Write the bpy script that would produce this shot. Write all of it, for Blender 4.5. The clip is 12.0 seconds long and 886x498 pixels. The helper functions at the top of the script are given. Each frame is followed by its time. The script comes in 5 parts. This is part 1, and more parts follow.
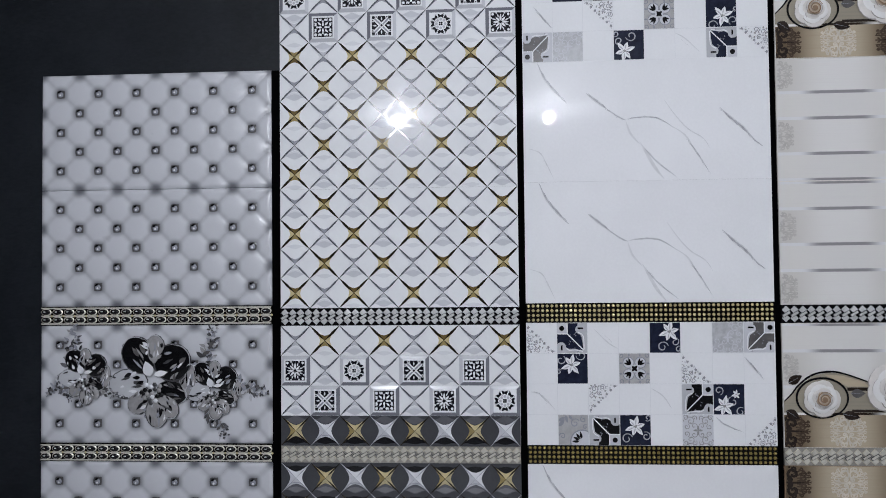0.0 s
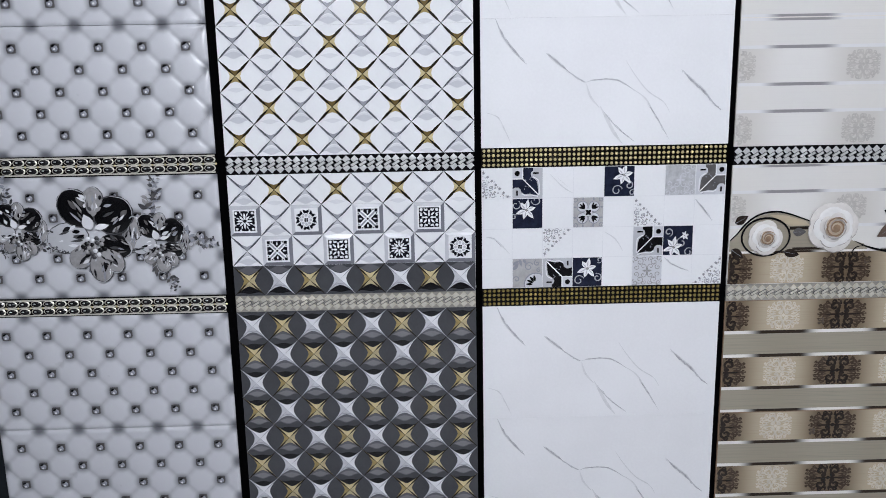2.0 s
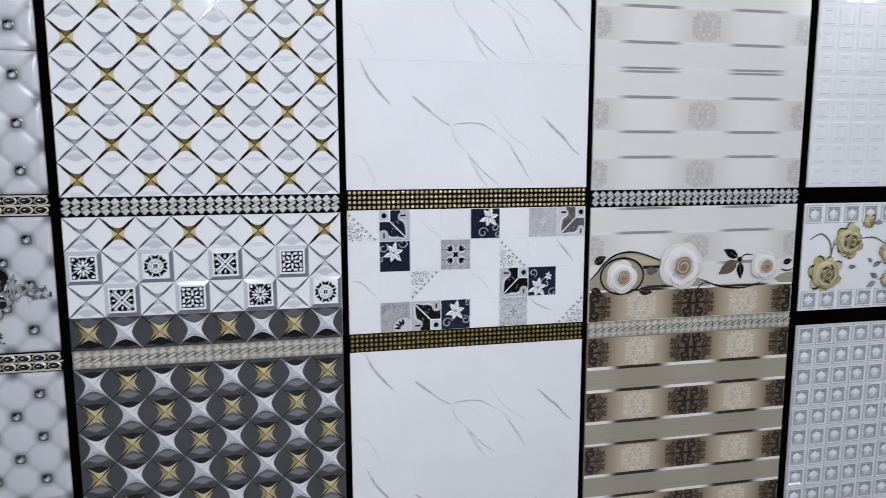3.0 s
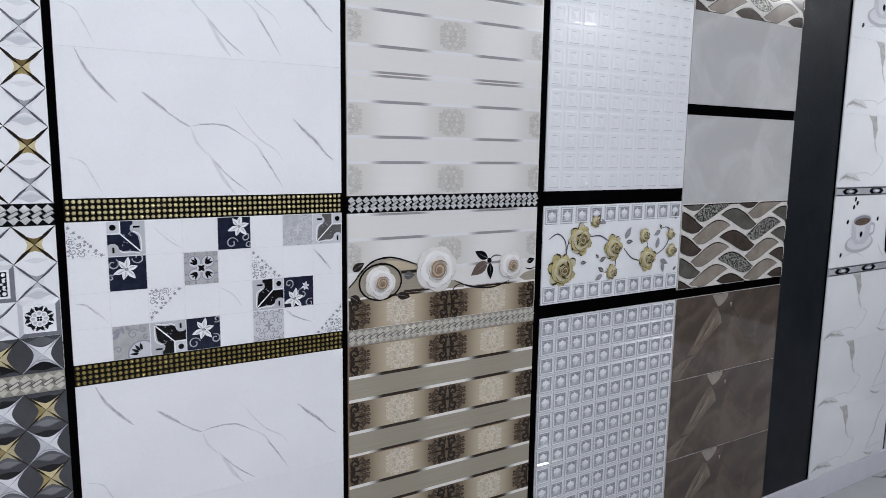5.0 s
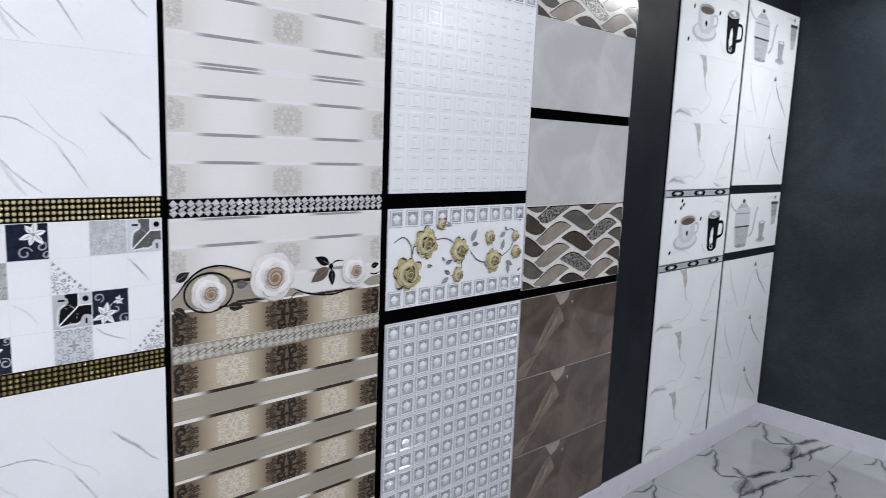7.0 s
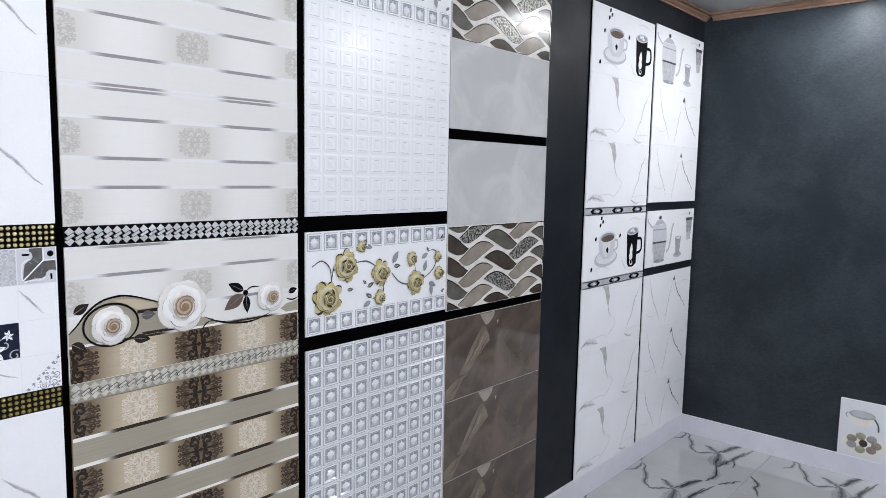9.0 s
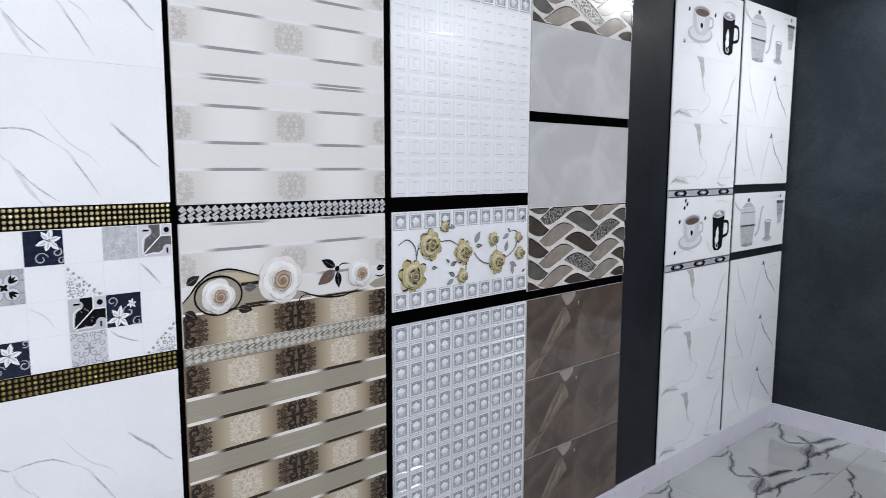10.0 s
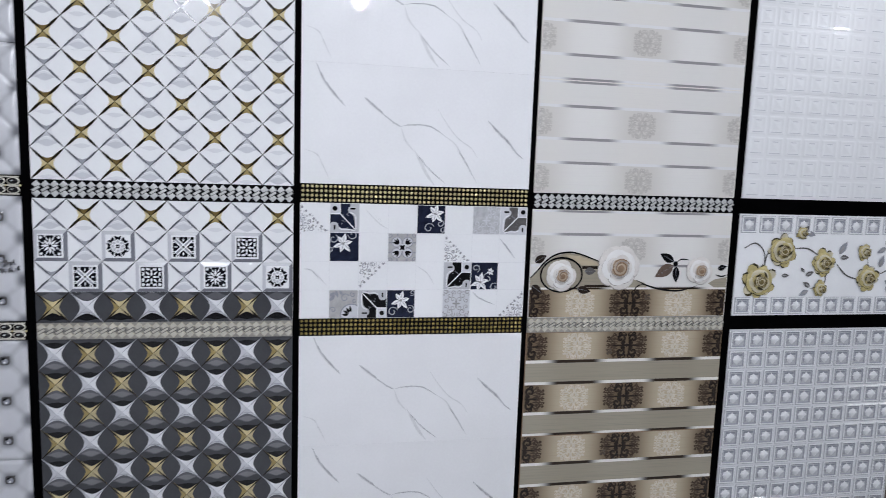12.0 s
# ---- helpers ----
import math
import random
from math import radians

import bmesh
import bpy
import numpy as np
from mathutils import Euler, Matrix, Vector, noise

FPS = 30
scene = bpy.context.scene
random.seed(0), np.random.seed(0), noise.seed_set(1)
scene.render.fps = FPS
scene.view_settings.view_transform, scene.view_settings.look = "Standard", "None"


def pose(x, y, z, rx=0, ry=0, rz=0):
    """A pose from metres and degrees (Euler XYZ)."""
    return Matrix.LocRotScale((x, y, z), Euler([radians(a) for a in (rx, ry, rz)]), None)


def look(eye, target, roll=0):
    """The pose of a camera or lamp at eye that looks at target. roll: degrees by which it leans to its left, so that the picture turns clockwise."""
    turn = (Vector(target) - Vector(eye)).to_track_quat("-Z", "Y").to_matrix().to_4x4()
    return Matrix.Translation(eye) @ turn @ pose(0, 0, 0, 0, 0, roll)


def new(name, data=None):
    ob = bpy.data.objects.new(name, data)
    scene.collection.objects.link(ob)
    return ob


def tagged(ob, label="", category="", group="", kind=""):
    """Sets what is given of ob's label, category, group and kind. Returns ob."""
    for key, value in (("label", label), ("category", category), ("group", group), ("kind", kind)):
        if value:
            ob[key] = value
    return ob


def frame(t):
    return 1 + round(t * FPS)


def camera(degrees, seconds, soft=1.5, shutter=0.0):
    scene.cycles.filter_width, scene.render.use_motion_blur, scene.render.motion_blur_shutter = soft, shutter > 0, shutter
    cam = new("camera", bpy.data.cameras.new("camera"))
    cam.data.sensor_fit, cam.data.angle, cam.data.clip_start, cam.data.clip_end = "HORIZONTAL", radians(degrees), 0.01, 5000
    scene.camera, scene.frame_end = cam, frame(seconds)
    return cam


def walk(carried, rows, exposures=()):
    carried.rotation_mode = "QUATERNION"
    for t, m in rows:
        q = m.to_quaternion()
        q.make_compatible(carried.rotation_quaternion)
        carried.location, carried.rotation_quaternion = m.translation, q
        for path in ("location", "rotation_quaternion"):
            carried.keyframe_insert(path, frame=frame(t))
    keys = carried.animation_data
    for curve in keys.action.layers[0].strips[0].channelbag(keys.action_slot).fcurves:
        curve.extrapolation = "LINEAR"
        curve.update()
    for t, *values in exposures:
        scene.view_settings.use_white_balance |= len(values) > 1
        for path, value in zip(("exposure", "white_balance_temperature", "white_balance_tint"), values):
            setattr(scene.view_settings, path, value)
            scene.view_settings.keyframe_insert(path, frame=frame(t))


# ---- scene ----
cam = camera(66.1, 12.0, soft=0.7, shutter=0.2)
PATH = [
    (0, (0.51, -1.697, 1.497), (0.395, 0.299, 1.549), -0.6),
    (0.5, (0.512, -1.686, 1.494), (0.407, 0.31, 1.429), -1.0),
    (1, (0.511, -1.677, 1.463), (0.433, 0.312, 1.263), -1.7),
    (1.5, (0.506, -1.667, 1.455), (0.484, 0.311, 1.157), -1.4),
    (2, (0.494, -1.658, 1.455), (0.524, 0.311, 1.104), -1.1),
    (2.5, (0.485, -1.642, 1.443), (0.663, 0.324, 1.125), -0.4),
    (3, (0.509, -1.612, 1.489), (0.915, 0.326, 1.211), -0.1),
    (3.5, (0.539, -1.59, 1.499), (1.163, 0.295, 1.255), 0.7),
    (3.7, (0.546, -1.582, 1.497), (1.239, 0.278, 1.249), 1.2),
    (5.3, (0.57, -1.564, 1.512), (1.634, 0.102, 1.207), 0.6),
    (5.5, (0.574, -1.564, 1.505), (1.652, 0.088, 1.175), 0.6),
    (6, (0.572, -1.562, 1.494), (1.663, 0.068, 1.102), 0.1),
    (6.5, (0.586, -1.537, 1.505), (1.77, 0.04, 1.172), 0.6),
    (7, (0.651, -1.533, 1.538), (1.997, -0.084, 1.238), 2.2),
    (7.5, (0.703, -1.509, 1.532), (2.205, -0.211, 1.289), 2.2),
    (7.7, (0.711, -1.514, 1.53), (2.233, -0.237, 1.297), 2.1),
    (9.3, (0.68, -1.549, 1.513), (2.144, -0.205, 1.289), 0.5),
    (9.5, (0.669, -1.552, 1.506), (2.101, -0.177, 1.264), 0.3),
    (10, (0.64, -1.588, 1.492), (1.962, -0.107, 1.246), 0.2),
    (10.5, (0.644, -1.642, 1.486), (1.773, -0.013, 1.215), 0.1),
    (11, (0.678, -1.688, 1.458), (1.608, 0.06, 1.18), -0.7),
    (11.5, (0.676, -1.729, 1.419), (1.303, 0.162, 1.237), -1.1),
    (12, (0.634, -1.753, 1.463), (1.026, 0.193, 1.216), 2.0),
]
walk(cam, [(t, look(eye, target, roll)) for t, eye, target, roll in PATH],
     exposures=((0, 0.22), (0.5, 0.18), (1, 0.36), (2.5, 0.66), (3.5, 0.44), (5.5, 0.58), (6, 0.78), (7, 0.74), (7.5, 0.92), (9.5, 0.86), (10.5, 0.68), (12, 0.54)))

# ---- light ----
world = bpy.data.worlds.new("world")
scene.world = world
world.use_nodes = True
world.node_tree.nodes["Background"].inputs[0].default_value = (0.75, 0.85, 1.0, 1)
world.node_tree.nodes["Background"].inputs[1].default_value = 0.3
LAMP_W = 68.0
TUBE_W = 7.0


# ---- materials ----
class Nodes:
    """A small wrapper for one node material."""

    def __init__(self, name):
        self.m = bpy.data.materials.new(name)
        self.m.use_nodes = True
        self.t = self.m.node_tree
        self.p = self.t.nodes["Principled BSDF"]
        self.pos = self.t.nodes.new("ShaderNodeTexCoord").outputs["Object"]

    def put(self, socket, value):
        if hasattr(value, "is_output"):
            self.t.links.new(value, socket)
        else:
            socket.default_value = value

    def math(self, op, a, b=0.0, c=0.0):
        n = self.t.nodes.new("ShaderNodeMath")
        n.operation = op
        for s, v in zip(n.inputs, (a, b, c)):
            self.put(s, v)
        return n.outputs[0]

    def noise(self, scale, detail=3.0, stretch=(1, 1, 1), rough=0.5, warp=0.0):
        mp = self.t.nodes.new("ShaderNodeMapping")
        mp.inputs["Scale"].default_value = stretch
        self.put(mp.inputs["Vector"], self.pos)
        n = self.t.nodes.new("ShaderNodeTexNoise")
        n.inputs["Scale"].default_value = scale
        n.inputs["Detail"].default_value = detail
        n.inputs["Roughness"].default_value = rough
        n.inputs["Distortion"].default_value = warp
        self.put(n.inputs["Vector"], mp.outputs[0])
        return n.outputs["Fac"]

    def ramp(self, fac, lo, hi):
        n = self.t.nodes.new("ShaderNodeMapRange")
        n.interpolation_type = "SMOOTHSTEP"
        n.inputs["From Min"].default_value = lo
        n.inputs["From Max"].default_value = hi
        self.put(n.inputs["Value"], fac)
        return n.outputs["Result"]

    def mix(self, fac, a, b):
        n = self.t.nodes.new("ShaderNodeMix")
        n.data_type = "RGBA"
        self.put(n.inputs[0], fac)
        for s, v in ((n.inputs[6], a), (n.inputs[7], b)):
            self.put(s, v if hasattr(v, "is_output") else (*v, 1))
        return n.outputs[2]

    def axes(self):
        n = self.t.nodes.new("ShaderNodeSeparateXYZ")
        self.put(n.inputs[0], self.pos)
        return n.outputs[0], n.outputs[2]

    def done(self, color, rough=0.3, metal=0.0, bump=None, strength=0.2, wear=0.25, spec=0.5):
        self.put(self.p.inputs["Base Color"], color if hasattr(color, "is_output") else (*color, 1))
        lo = self.math("MULTIPLY_ADD", self.noise(9, 4), rough * wear * 2, rough * (1 - wear))
        self.put(self.p.inputs["Roughness"], lo)
        self.p.inputs["Metallic"].default_value = metal
        self.p.inputs["Specular IOR Level"].default_value = spec
        if bump is not None:
            b = self.t.nodes.new("ShaderNodeBump")
            b.inputs["Strength"].default_value = strength
            b.inputs["Distance"].default_value = 0.002
            self.put(b.inputs["Height"], bump)
            self.put(self.p.inputs["Normal"], b.outputs[0])
        return self.m


def plain(name, color, rough=0.3, metal=0.0, vary=0.12, scale=14.0, bump=0.0, fine=160.0, spec=0.5):
    """A surface of one colour with broad and fine unevenness."""
    n = Nodes(name)
    dark = tuple(c * (1 - vary) for c in color)
    light = tuple(min(1, c * (1 + vary * 0.6)) for c in color)
    f = n.math("MULTIPLY_ADD", n.noise(scale, 4), 0.7, n.math("MULTIPLY", n.noise(fine, 2), 0.3))
    return n.done(n.mix(n.ramp(f, 0.3, 0.7), dark, light), rough, metal, n.noise(fine, 2) if bump else None, bump, spec=spec)


WHITE = plain("white_glaze", (0.85, 0.86, 0.88), 0.025, vary=0.03)
MARBLE = plain("white_marble_glaze", (0.86, 0.87, 0.89), 0.010, vary=0.04, scale=5)
OFFWHITE = plain("satin_white_glaze", (0.74, 0.75, 0.78), 0.22, vary=0.04)
HAZE = plain("haze_print", (0.74, 0.75, 0.78), 0.05, vary=0.04)
MIST = plain("mist_print", (0.62, 0.63, 0.67), 0.05, vary=0.05)
PALE = plain("pale_grey_glaze", (0.52, 0.53, 0.56), 0.2, vary=0.06)
GREYP = plain("grey_print", (0.30, 0.31, 0.35), 0.25, vary=0.15)
NAVY = plain("navy_print", (0.016, 0.020, 0.040), 0.15, vary=0.35, scale=60)
INK = plain("ink_print", (0.010, 0.011, 0.016), 0.15, vary=0.3)
BLACKP = plain("black_print", (0.006, 0.006, 0.007), 0.15, vary=0.2)
STEEL = plain("steel_line", (0.085, 0.09, 0.105), 0.2, vary=0.3)
BEVEL_SHADE = plain("shaded_bevel_print", (0.20, 0.205, 0.235), 0.12, vary=0.12)
LINE = plain("charcoal_line", (0.06, 0.06, 0.065), 0.3, vary=0.3)
SOFTLINE = plain("grey_line", (0.22, 0.23, 0.27), 0.3, vary=0.2)
LACE_L = plain("pale_lace_print", (0.50, 0.51, 0.53), 0.2, vary=0.2, scale=60)
STONE_L = plain("light_taupe_print", (0.44, 0.435, 0.44), 0.2, vary=0.15, scale=50)
LACE = plain("lace_print", (0.42, 0.42, 0.44), 0.2, vary=0.3, scale=60)
STONE = plain("taupe_print", (0.33, 0.325, 0.33), 0.2, vary=0.2, scale=50)
STONE_D = plain("dark_taupe_print", (0.12, 0.115, 0.115), 0.2, vary=0.2, scale=50)
VEIN = plain("grey_vein", (0.50, 0.51, 0.54), 0.08, vary=0.35, scale=45)
VEIN_SOFT = plain("faint_vein", (0.73, 0.74, 0.76), 0.07, vary=0.1, scale=45)
VEIN_TAN = plain("taupe_vein", (0.52, 0.51, 0.50), 0.08, vary=0.25, scale=35)
VEIN_DARK = plain("charcoal_vein", (0.07, 0.075, 0.09), 0.08, vary=0.4, scale=40)
STAR_W = plain("star_white_print", (0.78, 0.79, 0.82), 0.06, vary=0.06, scale=60)
STAR_G = plain("star_grey_print", (0.36, 0.37, 0.41), 0.06, vary=0.12, scale=60)
STAR_Y = plain("star_straw_print", (0.62, 0.53, 0.30), 0.06, vary=0.15, scale=60)
STAR_B = plain("star_bronze_print", (0.17, 0.12, 0.045), 0.06, vary=0.2, scale=60)
STAR_M = plain("star_honey_print", (0.36, 0.28, 0.12), 0.06, vary=0.2, scale=60)
STAR_H = plain("star_wheat_print", (0.50, 0.43, 0.26), 0.06, vary=0.15, scale=60)
STAR_T = plain("star_tan_print", (0.27, 0.215, 0.11), 0.06, vary=0.2, scale=60)
STAR_S = plain("star_silver_print", (0.60, 0.61, 0.65), 0.06, vary=0.1, scale=60)
STAR_K = plain("star_umber_print", (0.022, 0.018, 0.012), 0.1, vary=0.3, scale=60)
UMBER = plain("umber_scroll_print", (0.070, 0.048, 0.033), 0.25, vary=0.3, scale=60)
GLAZE_LO = plain("lens_light_print", (0.20, 0.20, 0.215), 0.15, vary=0.12)
GLAZE_MID = plain("lens_mid_print", (0.12, 0.122, 0.135), 0.15, vary=0.12)
GLAZE_BLK = plain("lens_shadow_print", (0.012, 0.012, 0.014), 0.15, vary=0.15)
DARKGL = plain("dark_grey_glaze", (0.060, 0.062, 0.070), 0.2, vary=0.12)
SILVER = plain("silver_glint", (0.72, 0.72, 0.74), 0.28, 0.75, vary=0.15)
GOLD_B = plain("bright_gold_bead", (0.95, 0.80, 0.46), 0.2, 0.55, vary=0.2)
GOLD_O = plain("olive_gold_bead", (0.42, 0.33, 0.12), 0.25, 0.7, vary=0.2)
GOLD_D = plain("dark_gold_ground", (0.006, 0.005, 0.003), 0.25, 0.4, vary=0.25)
GOLD_P = plain("champagne_lustre", (0.62, 0.57, 0.42), 0.4, 0.15, vary=0.15)
FOIL = plain("silver_foil", (0.80, 0.81, 0.80), 0.25, 0.35, vary=0.15, scale=40)
FOIL_G = plain("champagne_foil", (0.80, 0.77, 0.68), 0.25, 0.35, vary=0.15, scale=40)
WARMGREY = plain("warm_grey_ground", (0.30, 0.285, 0.255), 0.3, vary=0.15)
CHROME = plain("chrome_print", (0.55, 0.55, 0.57), 0.12, 0.9, vary=0.25, scale=50)
GOLD_Y = plain("straw_gold_petal", (0.52, 0.44, 0.20), 0.45, 0.1, vary=0.2, scale=60)
GOLD_M = plain("antique_gold_crease", (0.20, 0.15, 0.05), 0.4, vary=0.25, scale=60)
OLIVE = plain("dark_olive_line", (0.05, 0.04, 0.018), 0.3, vary=0.3)
CHROME_D = plain("smoked_chrome_print", (0.035, 0.035, 0.04), 0.12, 0.4, vary=0.4, scale=60)
LEAF_S = plain("silver_leaf_print", (0.23, 0.23, 0.25), 0.25, 0.4, vary=0.4, scale=80)
CREAM = plain("cream_print", (0.80, 0.77, 0.72), 0.2, vary=0.06, scale=30)
PETAL_SHADE = plain("petal_shade_print", (0.40, 0.37, 0.35), 0.25, vary=0.12, scale=40)
BLUSH = plain("blush_petal", (0.56, 0.45, 0.34), 0.25, vary=0.12, scale=40)
SHELL = plain("shell_petal", (0.72, 0.69, 0.66), 0.5, vary=0.08, scale=40)
SATIN = plain("satin_glaze", (0.80, 0.81, 0.83), 0.33, vary=0.03)
RIB = plain("cream_rib", (0.76, 0.73, 0.69), 0.2, vary=0.12, scale=40)
IVORY = plain("ivory_petal", (0.82, 0.81, 0.80), 0.5, vary=0.05, scale=30)
TAN = plain("tan_print", (0.30, 0.20, 0.13), 0.25, vary=0.2, scale=60)
BROWN = plain("dark_brown_print", (0.028, 0.02, 0.016), 0.25, vary=0.4, scale=60)
LTSCROLL = plain("cream_scroll_print", (0.66, 0.61, 0.52), 0.2, vary=0.15, scale=60)
GHOST = plain("ghost_scroll_print", (0.55, 0.53, 0.50), 0.2, vary=0.12, scale=60)
TAUPE_L = plain("light_taupe_inlay", (0.30, 0.26, 0.22), 0.2, vary=0.2, scale=18)
TAUPE_D = plain("umber_inlay", (0.070, 0.055, 0.046), 0.18, vary=0.3, scale=18)
TAUPE_G = plain("olive_grey_inlay", (0.12, 0.115, 0.10), 0.18, vary=0.3, scale=18)
SHARD = plain("beige_shard", (0.20, 0.16, 0.125), 0.1, vary=0.35, scale=18)
SHARD_D = plain("umber_streak", (0.14, 0.11, 0.085), 0.1, vary=0.35, scale=25)
SHARD_L = plain("pale_shard", (0.34, 0.30, 0.26), 0.1, vary=0.2, scale=25)
GREEN = plain("artichoke_green", (0.17, 0.19, 0.10), 0.3, vary=0.3, scale=60)
GREEN_L = plain("pale_artichoke_green", (0.34, 0.36, 0.24), 0.3, vary=0.3, scale=60)
COFFEE = plain("coffee_print", (0.14, 0.10, 0.08), 0.2, vary=0.2, scale=60)
BLACK = plain("black_backing_paint", (0.0015, 0.0015, 0.0018), 0.8, vary=0.3, spec=0.0)
BISCUIT = plain("white_biscuit", (0.72, 0.71, 0.69), 0.4, vary=0.06)
SKIRT = plain("white_skirting", (0.70, 0.69, 0.76), 0.3, vary=0.04)
CEIL = plain("ceiling_paint", (0.45, 0.45, 0.45), 0.7, vary=0.04)
PLASTER = plain("plain_plaster", (0.29, 0.30, 0.32), 0.7, vary=0.08, scale=3)
CORNICE = plain("brown_cornice", (0.33, 0.20, 0.14), 0.4, vary=0.2)
FLOORM = plain("floor_marble", (0.42, 0.43, 0.43), 0.04, vary=0.10, scale=3, spec=0.9)
FLOOR_VEIN = plain("floor_charcoal_vein", (0.06, 0.065, 0.075), 0.06, vary=0.5, scale=30)
FLOOR_GREY = plain("floor_grey_vein", (0.17, 0.175, 0.185), 0.05, vary=0.3, scale=20)
FLOOR_HALO = plain("floor_vein_haze", (0.30, 0.31, 0.315), 0.05, vary=0.1, scale=20)
METAL = plain("lamp_trim", (0.6, 0.6, 0.6), 0.4, 0.6)


def slate(name, dark, light):
    """Dark blue-grey wall paint with a brushed, cloudy finish."""
    n = Nodes(name)
    broad = n.noise(2.3, 5, rough=0.6, warp=0.4)
    fine = n.noise(70, 3, (1, 1, 2.2))
    f = n.math("MULTIPLY_ADD", broad, 0.7, n.math("MULTIPLY", fine, 0.3))
    return n.done(n.mix(n.ramp(f, 0.35, 0.68), dark, light), 0.5, 0, fine, 0.3, spec=0.22)


def tufted():
    """Print of padded upholstery with its shading in the colour: pale lozenges, greyer along creases and in rings about
    the studs of a 10 cm diagonal lattice.
    """
    n = Nodes("tufted_print")
    x, z = n.axes()
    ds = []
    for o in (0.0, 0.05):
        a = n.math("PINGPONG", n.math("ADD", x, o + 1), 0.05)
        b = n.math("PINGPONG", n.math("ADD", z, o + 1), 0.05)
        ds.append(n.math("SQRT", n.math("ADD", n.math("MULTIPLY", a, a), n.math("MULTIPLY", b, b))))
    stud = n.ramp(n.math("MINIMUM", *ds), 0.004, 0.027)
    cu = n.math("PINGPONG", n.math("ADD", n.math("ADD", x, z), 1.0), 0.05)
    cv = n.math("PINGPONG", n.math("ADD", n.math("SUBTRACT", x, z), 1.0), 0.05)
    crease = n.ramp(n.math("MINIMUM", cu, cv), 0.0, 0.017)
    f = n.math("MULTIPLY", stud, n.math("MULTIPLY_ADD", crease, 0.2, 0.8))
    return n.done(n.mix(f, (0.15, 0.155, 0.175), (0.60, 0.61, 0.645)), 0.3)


def ribbon(name, a, b, c, streak=0.0, hard=False):
    """Print that shifts across a 30 cm repeat from colour a to b and back, with c in thin horizontal streaks."""
    n = Nodes(name)
    x, _ = n.axes()
    w = n.math("MULTIPLY_ADD", n.math("COSINE", n.math("MULTIPLY", x, 2 * math.pi / 0.3)), 0.5, 0.5)
    col = n.mix(n.ramp(w, 0.25, 0.75) if hard else n.ramp(w, 0.0, 1.0), b, a)
    s = n.ramp(n.noise(90, 3, (0.05, 1, 4)), 0.45, 0.75)
    return n.done(n.mix(n.math("MULTIPLY", s, streak), col, c), 0.18)


def cloud(name, a, b, c, scale, rough, contrast=(0.35, 0.68)):
    n = Nodes(name)
    f = n.ramp(n.noise(scale, 6, (1, 1, 1.3), 0.55, 1.2), *contrast)
    g = n.ramp(n.noise(scale * 2.3, 4, (1.4, 1, 0.8), 0.6, 2.0), 0.56, 0.75)
    return n.done(n.mix(n.math("MULTIPLY", g, 0.5), n.mix(f, a, b), c), rough)


def glitter():
    n = Nodes("crushed_silver_inlay")
    v = n.noise(120, 3)
    return n.done(n.mix(n.ramp(v, 0.4, 0.62), (0.04, 0.038, 0.035), (0.50, 0.49, 0.45)), 0.3, 0.4, v, 0.8)


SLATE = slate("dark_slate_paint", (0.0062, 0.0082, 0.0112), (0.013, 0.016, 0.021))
# End wall's slate, lighter and bluer in colour for the extra light there.
SLATE_LIT = slate("lightened_slate_paint", (0.015, 0.020, 0.026), (0.034, 0.0425, 0.051))
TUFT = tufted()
RIB_LIGHT = ribbon("pale_ribbon_print", (0.66, 0.64, 0.605), (0.78, 0.77, 0.75), (0.64, 0.625, 0.61), 0.15)
RIB_PLAIN = ribbon("pale_plain_print", (0.75, 0.735, 0.705), (0.74, 0.73, 0.71), (0.63, 0.62, 0.62), 0.15)
RIB_DASH = ribbon("pale_dash_print", (0.76, 0.76, 0.77), (0.30, 0.29, 0.30), (0.5, 0.5, 0.5), 0.0, True)
RIB_BROWN = ribbon("brown_ribbon_print", (0.135, 0.096, 0.058), (0.52, 0.44, 0.32), (0.28, 0.2, 0.14), 0.2)
RIB_LINEN = ribbon("linen_print", (0.36, 0.325, 0.255), (0.335, 0.30, 0.235), (0.25, 0.23, 0.19), 0.6)
RIB_SHINE = ribbon("bronze_dash_print", (0.82, 0.80, 0.76), (0.03, 0.02, 0.014), (0.1, 0.08, 0.06), 0.0, True)
GREYCLOUD = cloud("grey_cloud_glaze", (0.50, 0.50, 0.50), (0.60, 0.60, 0.595), (0.53, 0.50, 0.48), 4, 0.14)
BROWNSTONE = cloud("brown_marble_glaze", (0.082, 0.064, 0.053), (0.142, 0.110, 0.089), (0.17, 0.125, 0.09), 5, 0.06)
GLITTER = glitter()


def lit(name, color, power):
    n = Nodes(name)
    n.p.inputs["Emission Color"].default_value = (*color, 1)
    n.p.inputs["Emission Strength"].default_value = power
    return n.done(color, 0.5)


LAMPGLOW = lit("lamp_diffuser", (1.0, 0.98, 0.95), 6.0)
TUBEGLOW = lit("tube_diffuser", (1.0, 0.99, 0.97), 9.0)


